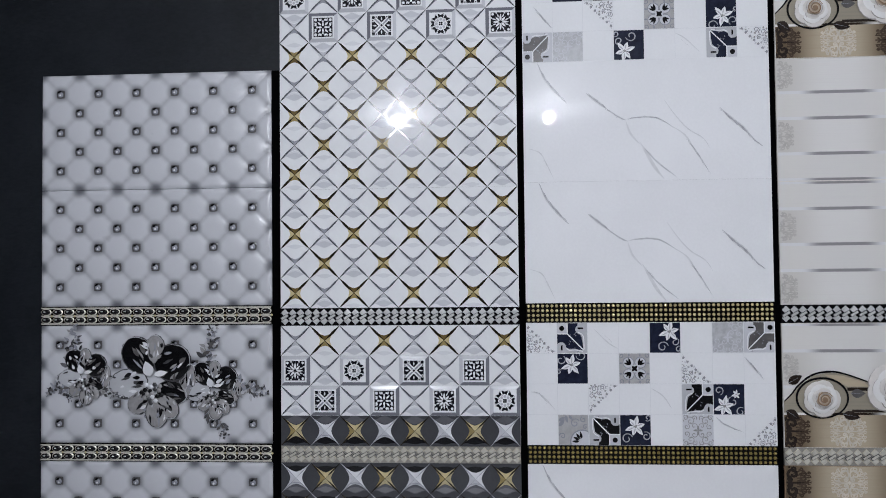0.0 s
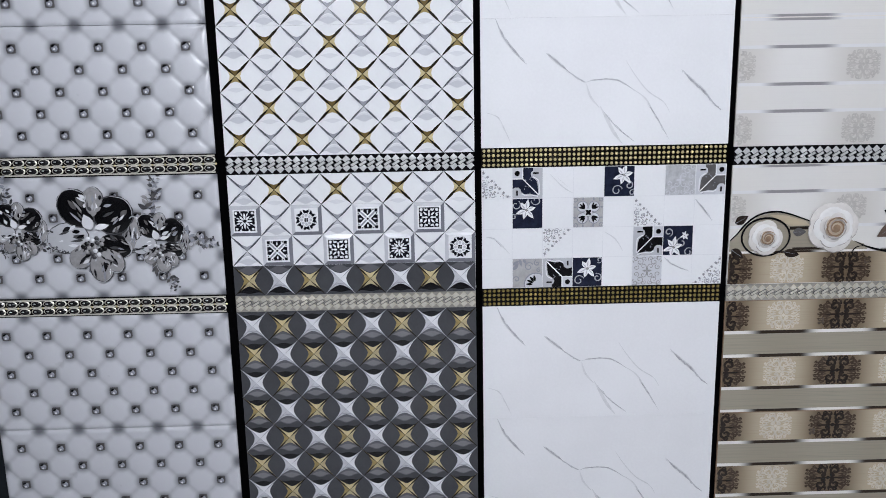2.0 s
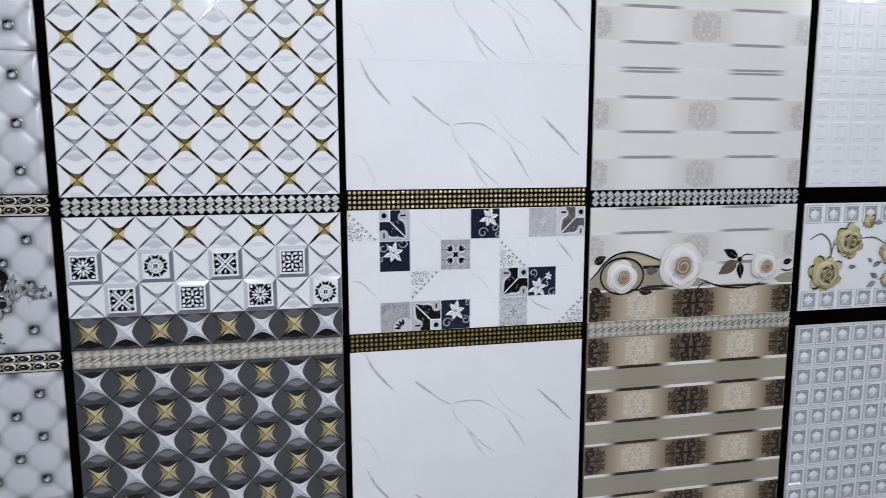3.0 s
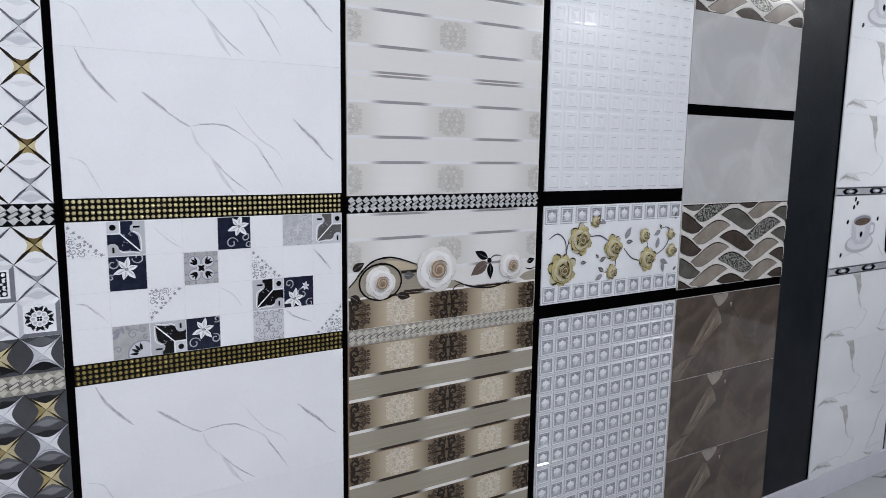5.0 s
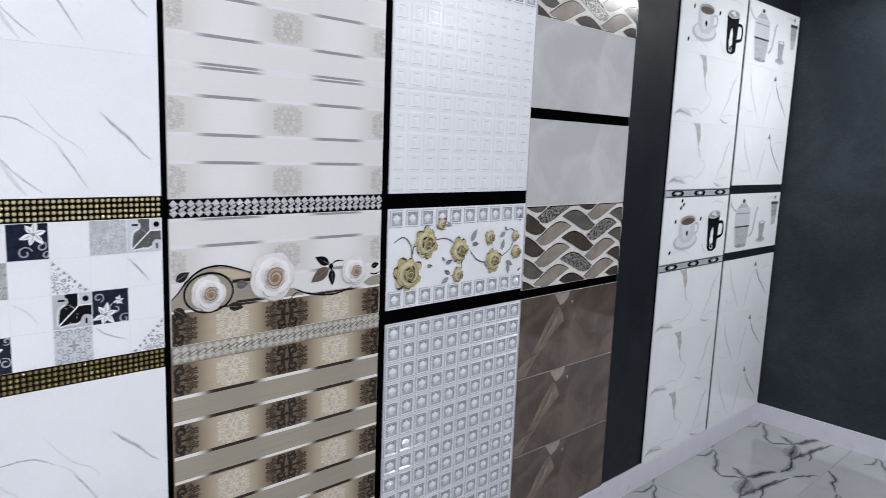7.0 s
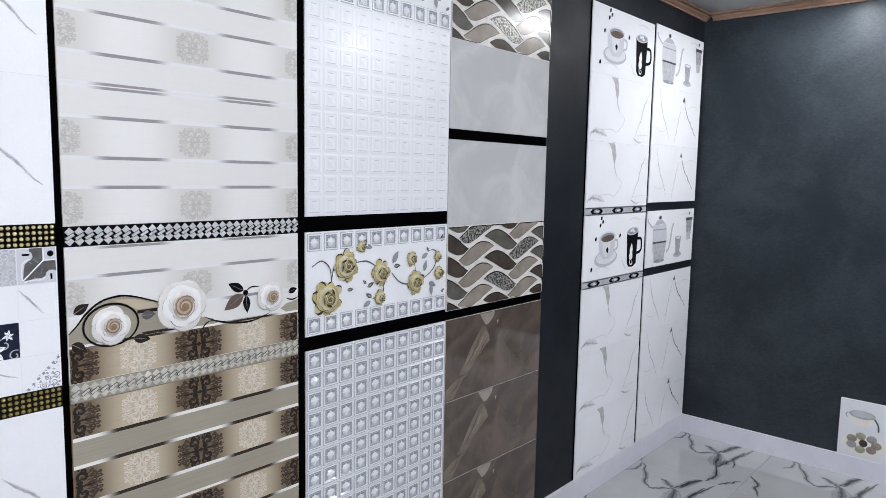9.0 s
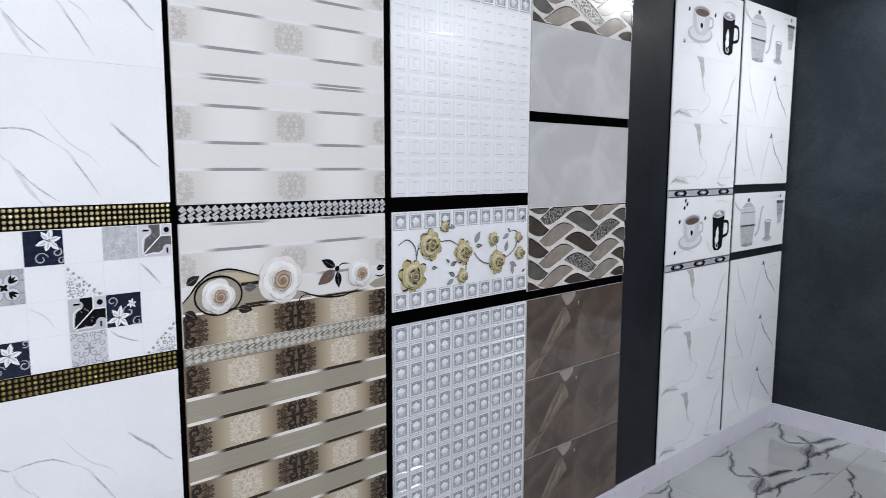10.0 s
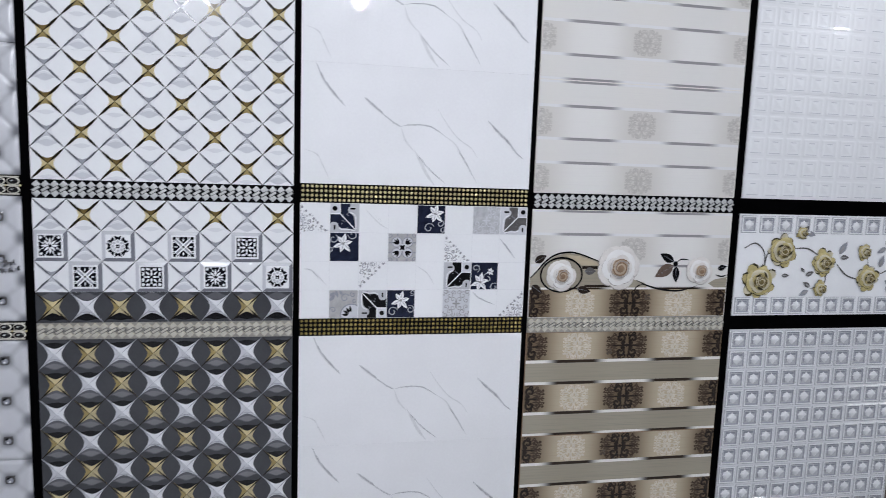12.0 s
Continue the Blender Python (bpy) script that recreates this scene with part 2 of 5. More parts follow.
# ---- building blocks ----
class Sheet:
    """Flat and raised shapes in a tile's plane: x to the right, z up, h towards the viewer."""

    def __init__(self):
        self.v, self.f, self.m, self.s, self.n = [], [], [], [], 0

    def next(self):
        """Each printed shape lies a hair above the one before it."""
        self.n += 1
        return 5e-6 * (self.n % 120)

    def add(self, pts, faces, mat, smooth=False):
        k = len(self.v)
        self.v += [(x, -h, z) for x, z, h in pts]
        self.f += [tuple(k + i for i in f) for f in faces]
        self.m += [mat] * len(faces)
        self.s += [smooth] * len(faces)

    def poly(self, pts, mat, h=0.0006):
        area = sum(a[0] * b[1] - b[0] * a[1] for a, b in zip(pts, pts[1:] + pts[:1]))
        pts = pts if area > 0 else pts[::-1]
        h += self.next()
        self.add([(x, z, h) for x, z in pts], [range(len(pts))], mat)

    def rect(self, x0, z0, x1, z1, mat, h=0.0006):
        self.poly([(x0, z0), (x1, z0), (x1, z1), (x0, z1)], mat, h)

    def disc(self, cx, cz, rx, mat, h=0.0006, rz=None, turn=0.0, n=16):
        self.poly(oval(cx, cz, rx, rz or rx, turn, n), mat, h)

    def dome(self, cx, cz, rx, mat, h=0.003, rz=None, turn=0.0, n=12, base=0.0, rings=(1.0, 0.8, 0.45)):
        pts, faces = [], []
        for r in rings:
            pts += [(x, z, base + h * math.sqrt(max(0, 1 - r * r))) for x, z in oval(cx, cz, rx * r, (rz or rx) * r, turn, n)]
        for k in range(len(rings) - 1):
            faces += [(k * n + i, k * n + (i + 1) % n, (k + 1) * n + (i + 1) % n, (k + 1) * n + i) for i in range(n)]
        pts.append((cx, cz, base + h))
        k = (len(rings) - 1) * n
        faces += [(k + i, k + (i + 1) % n, len(pts) - 1) for i in range(n)]
        self.add(pts, faces, mat, True)

    def steps(self, cx, cz, profile, turn=0.0, tall=1.0):
        """Nested squares: rows of half size, height and the material of the band inside it."""
        c, s = math.cos(turn), math.sin(turn)
        pts = []
        for r, h, _ in profile:
            pts += [(cx + c * a * r - s * b * r * tall, cz + s * a * r + c * b * r * tall, h) for a, b in ((-1, -1), (1, -1), (1, 1), (-1, 1))]
        for k in range(len(profile) - 1):
            self.add(pts[4 * k:4 * k + 8], [(i, (i + 1) % 4, 4 + (i + 1) % 4, 4 + i) for i in range(4)], profile[k][2])
        self.add(pts[-4:], [(0, 1, 2, 3)], profile[-1][2])

    def stroke(self, pts, w, mat, h=0.0008, ends=(0.15, 0.15), smooth=6):
        """A brush stroke of width w through the points, thinner at its ends."""
        p = curve(pts, smooth)
        n = len(p)
        h += self.next()
        left, right = [], []
        for i, (x, z) in enumerate(p):
            a, b = p[max(0, i - 1)], p[min(n - 1, i + 1)]
            d = math.hypot(b[0] - a[0], b[1] - a[1]) or 1
            t = i / (n - 1)
            k = ends[0] + (1 - ends[0]) * min(1, t * 3) if t < 0.5 else ends[1] + (1 - ends[1]) * min(1, (1 - t) * 3)
            ox, oz = -(b[1] - a[1]) / d * w * k / 2, (b[0] - a[0]) / d * w * k / 2
            left.append((x + ox, z + oz, h))
            right.append((x - ox, z - oz, h))
        self.add(left + right, [(n + i, n + i + 1, i + 1, i) for i in range(n - 1)], mat)

    def slab(self, w, h, depth, mat, edge=0.0007, face=0.0, rim=None):
        """A tile's body with eased front edges."""
        corners = ((0, 0), (w, 0), (w, h), (0, h))
        pts = [(x, z, -depth) for x, z in corners] + [(x, z, face - edge) for x, z in corners]
        pts += [(x, z, face) for x, z in ((edge, edge), (w - edge, edge), (w - edge, h - edge), (edge, h - edge))]
        self.add(pts, [(k + i, k + (i + 1) % 4, k + 4 + (i + 1) % 4, k + 4 + i) for k in (0, 4) for i in range(4)], rim or mat)
        self.add(pts, [(8, 9, 10, 11), (3, 2, 1, 0)], mat)

    def mesh(self, name):
        me = bpy.data.meshes.new(name)
        me.from_pydata(self.v, [], self.f)
        mats = []
        for m in self.m:
            if m not in mats:
                mats.append(m)
        for m in mats:
            me.materials.append(m)
        me.polygons.foreach_set("material_index", [mats.index(m) for m in self.m])
        me.polygons.foreach_set("use_smooth", self.s)
        me.update()
        return me


def oval(cx, cz, rx, rz, turn=0.0, n=16):
    c, s = math.cos(turn), math.sin(turn)
    return [(cx + c * rx * math.cos(a) - s * rz * math.sin(a), cz + s * rx * math.cos(a) + c * rz * math.sin(a))
            for a in (2 * math.pi * i / n for i in range(n))]


def curve(pts, n):
    """Catmull-Rom through the points."""
    if len(pts) < 3 or n < 2:
        return list(pts)
    q = [pts[0], *pts, pts[-1]]
    out = []
    for a, b, c, d in zip(q, q[1:], q[2:], q[3:]):
        for i in range(n):
            t = i / n
            out.append(tuple(0.5 * (2 * b[k] + (c[k] - a[k]) * t + (2 * a[k] - 5 * b[k] + 4 * c[k] - d[k]) * t * t
                                    + (3 * b[k] - a[k] - 3 * c[k] + d[k]) * t ** 3) for k in (0, 1)))
    return out + [pts[-1]]


def spiral(cx, cz, r, start, turns, n=14, tight=0.15):
    return [(cx + r * (1 - (1 - tight) * i / n) * math.cos(start + turns * 2 * math.pi * i / n),
             cz + r * (1 - (1 - tight) * i / n) * math.sin(start + turns * 2 * math.pi * i / n)) for i in range(n + 1)]


def leafpts(cx, cz, length, width, turn, n=6):
    c, s = math.cos(turn), math.sin(turn)
    side = [(length * i / n, width / 2 * math.sin(math.pi * (i / n) ** 0.8)) for i in range(n + 1)]
    pts = side + [(x, -y) for x, y in side[-2:0:-1]]
    return [(cx + c * x - s * y, cz + s * x + c * y) for x, y in pts]


def mesh_ob(name, me, parent=None, m=None, label=""):
    ob = new(name, me)
    if parent is not None:
        ob.parent = parent
    if m is not None:
        ob.matrix_basis = m
    if label:
        ob["label"] = label
    return ob


def block(name, a, b, mat, bevel=0.0, parent=None):
    """An upright block from corner a to corner b, its edges eased."""
    bm = bmesh.new()
    bmesh.ops.create_cube(bm, size=1)
    for v in bm.verts:
        v.co = Vector([a[i] + (v.co[i] + 0.5) * (b[i] - a[i]) for i in range(3)])
    if bevel:
        bmesh.ops.bevel(bm, geom=bm.edges[:], offset=bevel, segments=2, affect="EDGES", profile=0.5)
    me = bpy.data.meshes.new(name)
    bm.to_mesh(me)
    bm.free()
    me.materials.append(mat)
    return mesh_ob(name, me, parent)


# ---- the room ----
EAST, CEIL_Z, SOUTH, WEST = 4.665, 2.45, -7.0, -3.0
tagged(block("wall_north", (WEST, 0.0105, -0.05), (EAST + 0.2, 0.2, CEIL_Z + 0.05), SLATE), "dark slate-painted display wall behind the tile columns", "wall", kind="structure")
tagged(block("wall_east", (EAST, SOUTH, -0.05), (EAST + 0.2, 0.0105, CEIL_Z + 0.05), SLATE_LIT), "dark slate-painted plain end wall", "wall", kind="structure")
# South and west walls are unseen, coloured dark to keep bounce light down.
tagged(block("wall_south", (WEST, SOUTH - 0.2, -0.05), (EAST + 0.2, SOUTH, CEIL_Z + 0.05), SLATE), "unseen wall closing the showroom, dark to cut bounce light", "wall", kind="structure")
tagged(block("wall_west", (WEST - 0.2, SOUTH - 0.2, -0.05), (WEST, 0.2, CEIL_Z + 0.05), SLATE), "unseen wall closing the showroom side, dark to cut bounce light", "wall", kind="structure")
tagged(block("ceiling", (WEST - 0.2, SOUTH - 0.2, CEIL_Z), (EAST + 0.2, 0.2, CEIL_Z + 0.15), CEIL), "white painted flat showroom ceiling", "ceiling", kind="structure")
floor = tagged(block("floor", (WEST - 0.2, SOUTH - 0.2, -0.15), (EAST + 0.2, 0.2, -0.003), PLASTER), "polished white marble tile floor with grey veins", "floor", kind="structure")
tagged(block("baseboard", (WEST, -0.003, -0.002), (EAST, 0.0104, 0.108), SKIRT, 0.0015), "white skirting board below the tile columns", "baseboard", kind="structure")
tagged(block("baseboard", (EAST - 0.013, SOUTH, -0.002), (EAST - 0.0002, -0.0034, 0.108), SKIRT, 0.0015), "white skirting board along the dark end wall", "baseboard", kind="structure")


def cornice(a, b):
    """A moulded strip along the top of a wall, from a to b, its profile stepping out below the ceiling."""
    prof = [(0, 0.022), (0.012, 0.022), (0.014, 0.028), (0.03, 0.038), (0.034, 0.045), (0.05, 0.048), (0.05, 0.06), (0, 0.06)]
    bm = bmesh.new()
    d = (Vector(b) - Vector(a)).normalized()
    out = Vector((0, 0, 1)).cross(d)
    rings = [[bm.verts.new(Vector(e) + out * p[0] + Vector((0, 0, p[1]))) for p in prof] for e in (a, b)]
    n = len(prof)
    for i in range(n):
        bm.faces.new((rings[0][i], rings[0][(i + 1) % n], rings[1][(i + 1) % n], rings[1][i]))
    bm.faces.new(rings[0][::-1])
    bm.faces.new(rings[1])
    bmesh.ops.recalc_face_normals(bm, faces=bm.faces[:])
    me = bpy.data.meshes.new("trim")
    bm.to_mesh(me)
    bm.free()
    me.materials.append(CORNICE)
    return tagged(mesh_ob("trim", me), "brown moulded cornice below the ceiling", "cornice", kind="structure")


cornice((EAST - 0.001, 0.0095, CEIL_Z - 0.061), (WEST + 0.01, 0.0095, CEIL_Z - 0.061))
cornice((EAST - 0.001, SOUTH + 0.01, CEIL_Z - 0.061), (EAST - 0.001, -0.041, CEIL_Z - 0.061))


def downlight(x, y, watts):
    """A round recessed lamp: trim ring, glowing disc and its light."""
    lamp = tagged(new("downlight"), "small round recessed ceiling lamp, switched on", "ceiling lamp", "ceiling downlights")
    lamp.location = (x, y, CEIL_Z)
    for name, r0, r1, z, mat in (("trim_ring", 0.062, 0.047, -0.006, METAL), ("diffuser", 0.047, 0.0, -0.004, LAMPGLOW)):
        bm = bmesh.new()
        bmesh.ops.create_cone(bm, cap_ends=True, segments=24, radius1=r0, radius2=max(r1, r0 * 0.9), depth=0.008)
        me = bpy.data.meshes.new(name)
        bm.to_mesh(me)
        bm.free()
        me.materials.append(mat)
        mesh_ob(name, me, lamp, pose(0, 0, z + (-0.003 if name == "diffuser" else 0.0), 180))
    data = bpy.data.lights.new("downlight_beam", "POINT")
    data.shadow_soft_size, data.energy, data.color = 0.03, watts, (0.885, 0.915, 1.0)
    ob = mesh_ob("light", data, lamp)
    ob.location = (0, 0, -0.045)


for lx, ly, watts in ((0.0, -2.5, LAMP_W), (0.93, -2.5, LAMP_W), (3.9, -2.1, LAMP_W * 0.52)):
    downlight(lx, ly, watts)


def tube_lamp():
    lamp = tagged(new("tube_light"), "short white linear LED batten on the ceiling, switched on", "ceiling lamp")
    lamp.location = (4.22, -0.78, CEIL_Z)
    for name, r, z, mat in (("housing", (0.34, 0.02, 0.008), -0.008, METAL), ("diffuser", (0.33, 0.014, 0.008), -0.024, TUBEGLOW)):
        ob = block(name, [-v for v in r], r, mat, 0.003, lamp)
        ob.location = (0, 0, z)
    data = bpy.data.lights.new("tube_beam", "AREA")
    data.shape, data.size, data.size_y, data.energy, data.color = "RECTANGLE", 0.64, 0.03, TUBE_W, (0.95, 0.97, 1.0)
    mesh_ob("light", data, lamp).location = (0, 0, -0.036)


tube_lamp()

# ---- tile designs: lists of (part name, shapes, label), the tile's body first ----
TW, TH, TD = 0.6, 0.3, 0.0095
rnd = random.Random(7)


def body(mat, face=0.0, edge=0.0004, rim=None):
    s = Sheet()
    s.slab(TW - 0.0002, TH - 0.0002, TD, mat, edge, face, rim)
    return s


def tuft_tile():
    """Padded lozenges between round studs."""
    s = Sheet()
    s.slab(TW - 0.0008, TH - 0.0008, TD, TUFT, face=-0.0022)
    nx, nz = 144, 72
    xs, zs = np.linspace(0.0006, TW - 0.0014, nx + 1), np.linspace(0.0006, TH - 0.0014, nz + 1)
    X, Z = np.meshgrid(xs, zs)
    u, v = (X + Z) / 0.1, (X - Z) / 0.1
    h = 0.0052 * np.abs(np.sin(np.pi * u) * np.sin(np.pi * v)) ** 0.45 - 0.002
    rim = np.minimum(np.minimum(X, TW - 0.0008 - X), np.minimum(Z, TH - 0.0008 - Z))
    h = -0.0022 + (h + 0.0022) * np.clip(rim / 0.006, 0, 1)
    pts = list(zip(X.ravel().tolist(), Z.ravel().tolist(), h.ravel().tolist()))
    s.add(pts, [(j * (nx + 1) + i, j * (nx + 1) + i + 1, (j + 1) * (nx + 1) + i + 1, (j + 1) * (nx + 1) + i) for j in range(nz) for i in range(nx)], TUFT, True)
    stud = Sheet()
    stud.dome(0, 0, 0.0145, STONE_D, 0.0018, 0.0138, 0.3, 12, -0.0012)
    stud.disc(0, 0.0004, 0.0098, LINE, 0.0012, n=10)
    stud.dome(0.0004, -0.0010, 0.0076, GREYP, 0.0022, n=8, base=0.0014)
    stud.poly(leafpts(-0.006, 0.003, 0.011, 0.005, 0.5), BLACKP, 0.0038)
    # Off-white dot stands for the stud's highlight.
    stud.disc(0.001, -0.0030, 0.0028, OFFWHITE, 0.0042, n=6)
    out = [("tile", s, "")]
    for j in range(7):
        for i in range(7):
            x, z = i * 0.1 + (0.05 if j % 2 else 0), j * 0.05
            if 0.006 < x < 0.594 and 0.006 < z < 0.294:
                out.append(("stud", stud, "small dark crystal stud" if i + j == 1 else "", (x, z)))
    return out


def tuft_plain():
    """The padded tile with fine stitching on some of the lozenge edges."""
    seam = Sheet()
    seam.stroke([(0.009, 0.009), (0.041, 0.041)], 0.0012, SOFTLINE, 0.0018)
    return tuft_tile() + [("seam", seam, "", p) for p in ((0.15, 0.15), (0.2, 0.0), (0.25, 0.05), (0.25, 0.15), (0.3, 0.2), (0.3, 0.0), (0.35, 0.05), (0.35, 0.25), (0.4, 0.2), (0.4, 0.1), (0.45, 0.15), (0.45, 0.05), (0.45, 0.25), (0.5, 0.0), (0.5, 0.1), (0.5, 0.2), (0.55, 0.05), (0.55, 0.15))]


def sprig(s, x0, z0, x1, z1, n, size):
    for i in range(n * 2):
        t = i / (n * 2 - 1)
        x, z = x0 + (x1 - x0) * t, z0 + (z1 - z0) * t
        a = math.atan2(z1 - z0, x1 - x0)
        k = size * (1.2 - 0.65 * t)
        for side in (-1, 1):
            for _ in range(2):
                m = rnd.choice((LEAF_S, STONE, STONE_D, GREYP, GREYP, LINE, PALE, CHROME))
                s.poly(leafpts(x + rnd.uniform(-1, 1) * k * 0.8, z + rnd.uniform(-1, 1) * k * 0.8, k * rnd.uniform(0.6, 1.1), k * rnd.uniform(0.3, 0.55), a + side * rnd.uniform(0.3, 1.7)), m, 0.0042 + 0.0014 * rnd.random())


def bloom(s, cx, cz, r):
    """A mirror-bright double flower: cupped petals with long folds, dark and pale by turns, round a pale heart and a beaded lower bloom."""
    k = r / 0.09
    for i, (dx, dz, rx, rz, turn, dark) in enumerate((
            (-0.060, -0.010, 0.046, 0.034, 3.3, 0), (0.082, -0.005, 0.042, 0.018, 1.4, 0), (-0.030, -0.050, 0.034, 0.026, 3.9, 0), (0.045, -0.030, 0.036, 0.026, -0.3, 1),
            (-0.034, 0.057, 0.045, 0.038, 2.2, 1), (0.004, 0.070, 0.034, 0.024, 1.5, 0), (0.046, 0.040, 0.044, 0.042, 0.7, 1), (0.010, -0.075, 0.036, 0.027, -1.6, 0), (0.036, -0.062, 0.030, 0.022, -0.9, 0))):
        px, pz, rx, rz = cx + dx * k, cz + dz * k, rx * k, rz * k
        base = 0.0035 + 0.0004 * i
        ca, sa = math.cos(turn), math.sin(turn)
        s.disc(px, pz, rx * 1.05, LINE, base + 0.0002, rz * 1.06, turn, 14)
        s.dome(px, pz, rx, BLACKP if dark else PALE if i == 0 else STONE, 0.003, rz, turn, 14, base + 0.0004)
        for f in range(11):
            off = rnd.uniform(-0.85, 0.85)
            u = rnd.uniform(-0.9, 0.3)
            m = rnd.choice((OFFWHITE, GREYP, STONE_D, STONE_D, LINE, STONE) if dark else (WHITE, OFFWHITE, PALE, GREYP, LINE, BLACKP, CHROME_D))
            room = math.sqrt(max(0.05, 1 - off * off))
            x, z = px + ca * u * rx * room - sa * off * rz, pz + sa * u * rx * room + ca * off * rz
            s.poly(leafpts(x, z, rx * room * rnd.uniform(0.4, 0.8), rz * rnd.uniform(0.1, 0.3), turn + rnd.uniform(-0.3, 0.3) - 0.4 * off), m, base + 0.0036)
        a0 = rnd.uniform(-1.6, -0.8)
        s.stroke([(px + ca * rx * math.cos(b) - sa * rz * math.sin(b), pz + sa * rx * math.cos(b) + ca * rz * math.sin(b)) for b in (a0, a0 + 0.6, a0 + 1.2, a0 + 1.9)], 0.0022 * k, PALE, base + 0.0037)
    s.poly(leafpts(cx - 0.004 * k, cz + 0.008 * k, 0.038 * k, 0.026 * k, 1.9), OFFWHITE, 0.0112)
    s.poly(leafpts(cx + 0.004 * k, cz + 0.012 * k, 0.034 * k, 0.014 * k, 0.2), WHITE, 0.0113)
    for i in range(18):
        a, q = i * 2.4, 0.026 * k * math.sqrt(i / 18)
        s.dome(cx + q * math.cos(a), cz - 0.03 * k + q * math.sin(a), 0.0055 * k, (STONE, BLACKP, OFFWHITE, LINE)[i % 4], 0.002, n=6, base=0.0114, rings=(1, 0.5))


def tuft_flowers():
    d = tuft_tile()
    f1, f2, f3, stem = Sheet(), Sheet(), Sheet(), Sheet()
    bloom(f1, 0.297, 0.162, 0.098)
    bloom(f2, 0.118, 0.172, 0.060)
    bloom(f3, 0.452, 0.138, 0.062)
    for a in ((0.09, 0.2, 0.088, 0.292, 9, 0.02), (0.08, 0.16, 0.022, 0.13, 7, 0.018), (0.12, 0.15, 0.225, 0.12, 9, 0.017), (0.43, 0.17, 0.452, 0.29, 11, 0.02),
              (0.5, 0.14, 0.585, 0.135, 8, 0.019), (0.43, 0.11, 0.48, 0.022, 9, 0.019), (0.27, 0.08, 0.345, 0.068, 7, 0.016), (0.075, 0.155, 0.08, 0.115, 5, 0.015)):
        sp = Sheet()
        sprig(sp, *a)
        d.append(("leaf_spray", sp, "dark silver leaf spray"))
    for p in ([(0.14, 0.165), (0.19, 0.17), (0.235, 0.14)], [(0.31, 0.085), (0.37, 0.115), (0.42, 0.12)]):
        stem = Sheet()
        stem.stroke(p, 0.004, LINE, 0.0055)
        d.append(("stem", stem, "dark curved stem"))
    return d + [("flower", f1, "large silver mirror-print flower"), ("flower", f2, "silver mirror-print flower"), ("flower", f3, "silver mirror-print flower")]


def star_cell(s, x, z, c, b, star, lens, caps, rim, lean=0.92, rise=0.0008, peak=0.0022, ink=0.003):
    """A four-pointed star between four half lenses, crossed by two dark diagonals. star: colours of the lower, right,
    upper and left facets, shaded in print, and of the arms;
    caps: crescents of printed shading on the half lenses below and above, each as rows of (from, to, from, to, colour);
    rim: colour of the diagonals."""
    ox, oz = x + c / 2, z + c / 2
    n = 12
    for k in range(4):
        ca, sa = ((1, 0), (0, 1), (-1, 0), (0, -1))[k]

        def spin(p, q):
            p, q = p - c / 2, q - c / 2
            return ox + ca * p - sa * q, oz + sa * p + ca * q

        def arch(t):
            u = c * min(t, 1 - t)
            return lean * u - (lean * c / 2 - b) * (2 * u / c) ** 3

        def strip(j0, j1, t0, t1, mat, lift):
            pts = []
            for j in (j0, (j0 + j1) / 2, j1):
                for i in range(n + 1):
                    t = t0 + (t1 - t0) * i / n
                    bow = j if j == j1 or lift == 0 else j + (j1 - j) * (1 - math.sin(math.pi * i / n))
                    pts.append((*spin(c * t, arch(t) * bow), rise * 4 * t * (1 - t) * (1 - bow * bow) + lift))
            s.add(pts, [(r * (n + 1) + i, r * (n + 1) + i + 1, (r + 1) * (n + 1) + i + 1, (r + 1) * (n + 1) + i) for r in (0, 1) for i in range(n)], mat, True)

        strip(0.0, 1.0, 0.0, 1.0, lens, 0.0)
        if k in (0, 2):
            for i, (j0, j1, t0, t1, mat) in enumerate(caps[k // 2]):
                strip(j0, j1, t0, t1, mat, 0.00025 + 0.00012 * i)
        arc = [spin(c * i / n, arch(i / n)) for i in range(n + 1)]
        for half in (0, 1):
            i0 = half * n // 2
            for i in range(n // 2):
                arm = i < 2 if half == 0 else i >= n // 2 - 2
                s.add([(p, q, 0.0) for p, q in arc[i0 + i:i0 + i + 2]] + [(ox, oz, peak)], [(0, 1, 2)], star[4] if arm else star[k])
    for a, d in ((-1, -1), (1, -1), (1, 1), (-1, 1)):
        def at(t, off):
            return ox + a * c / 2 * t - d * off, oz + d * c / 2 * t + a * off

        w = [(0.0, 0.12), (0.18, 0.34), (0.34, 0.75), (0.5, 1.0), (0.7, 0.8), (0.99, 0.2)]
        s.add([(*at(t, k * wide * ink / 2), peak * (1 - t) + 0.0011) for k in (1, -1) for t, wide in w],
              [(i, i + 1, len(w) + i + 1, len(w) + i) for i in range(len(w) - 1)], rim)
        # A paler line beside each steel diagonal prints its highlight.
        if rim is STEEL:
            s.add([(*at(t, ink * 0.36 + k * ink * 0.16), peak * (1 - t) + 0.0013) for k in (1, -1) for t in (0.3, 0.5, 0.75)], [(0, 1, 4, 3), (1, 2, 5, 4)], STAR_G)


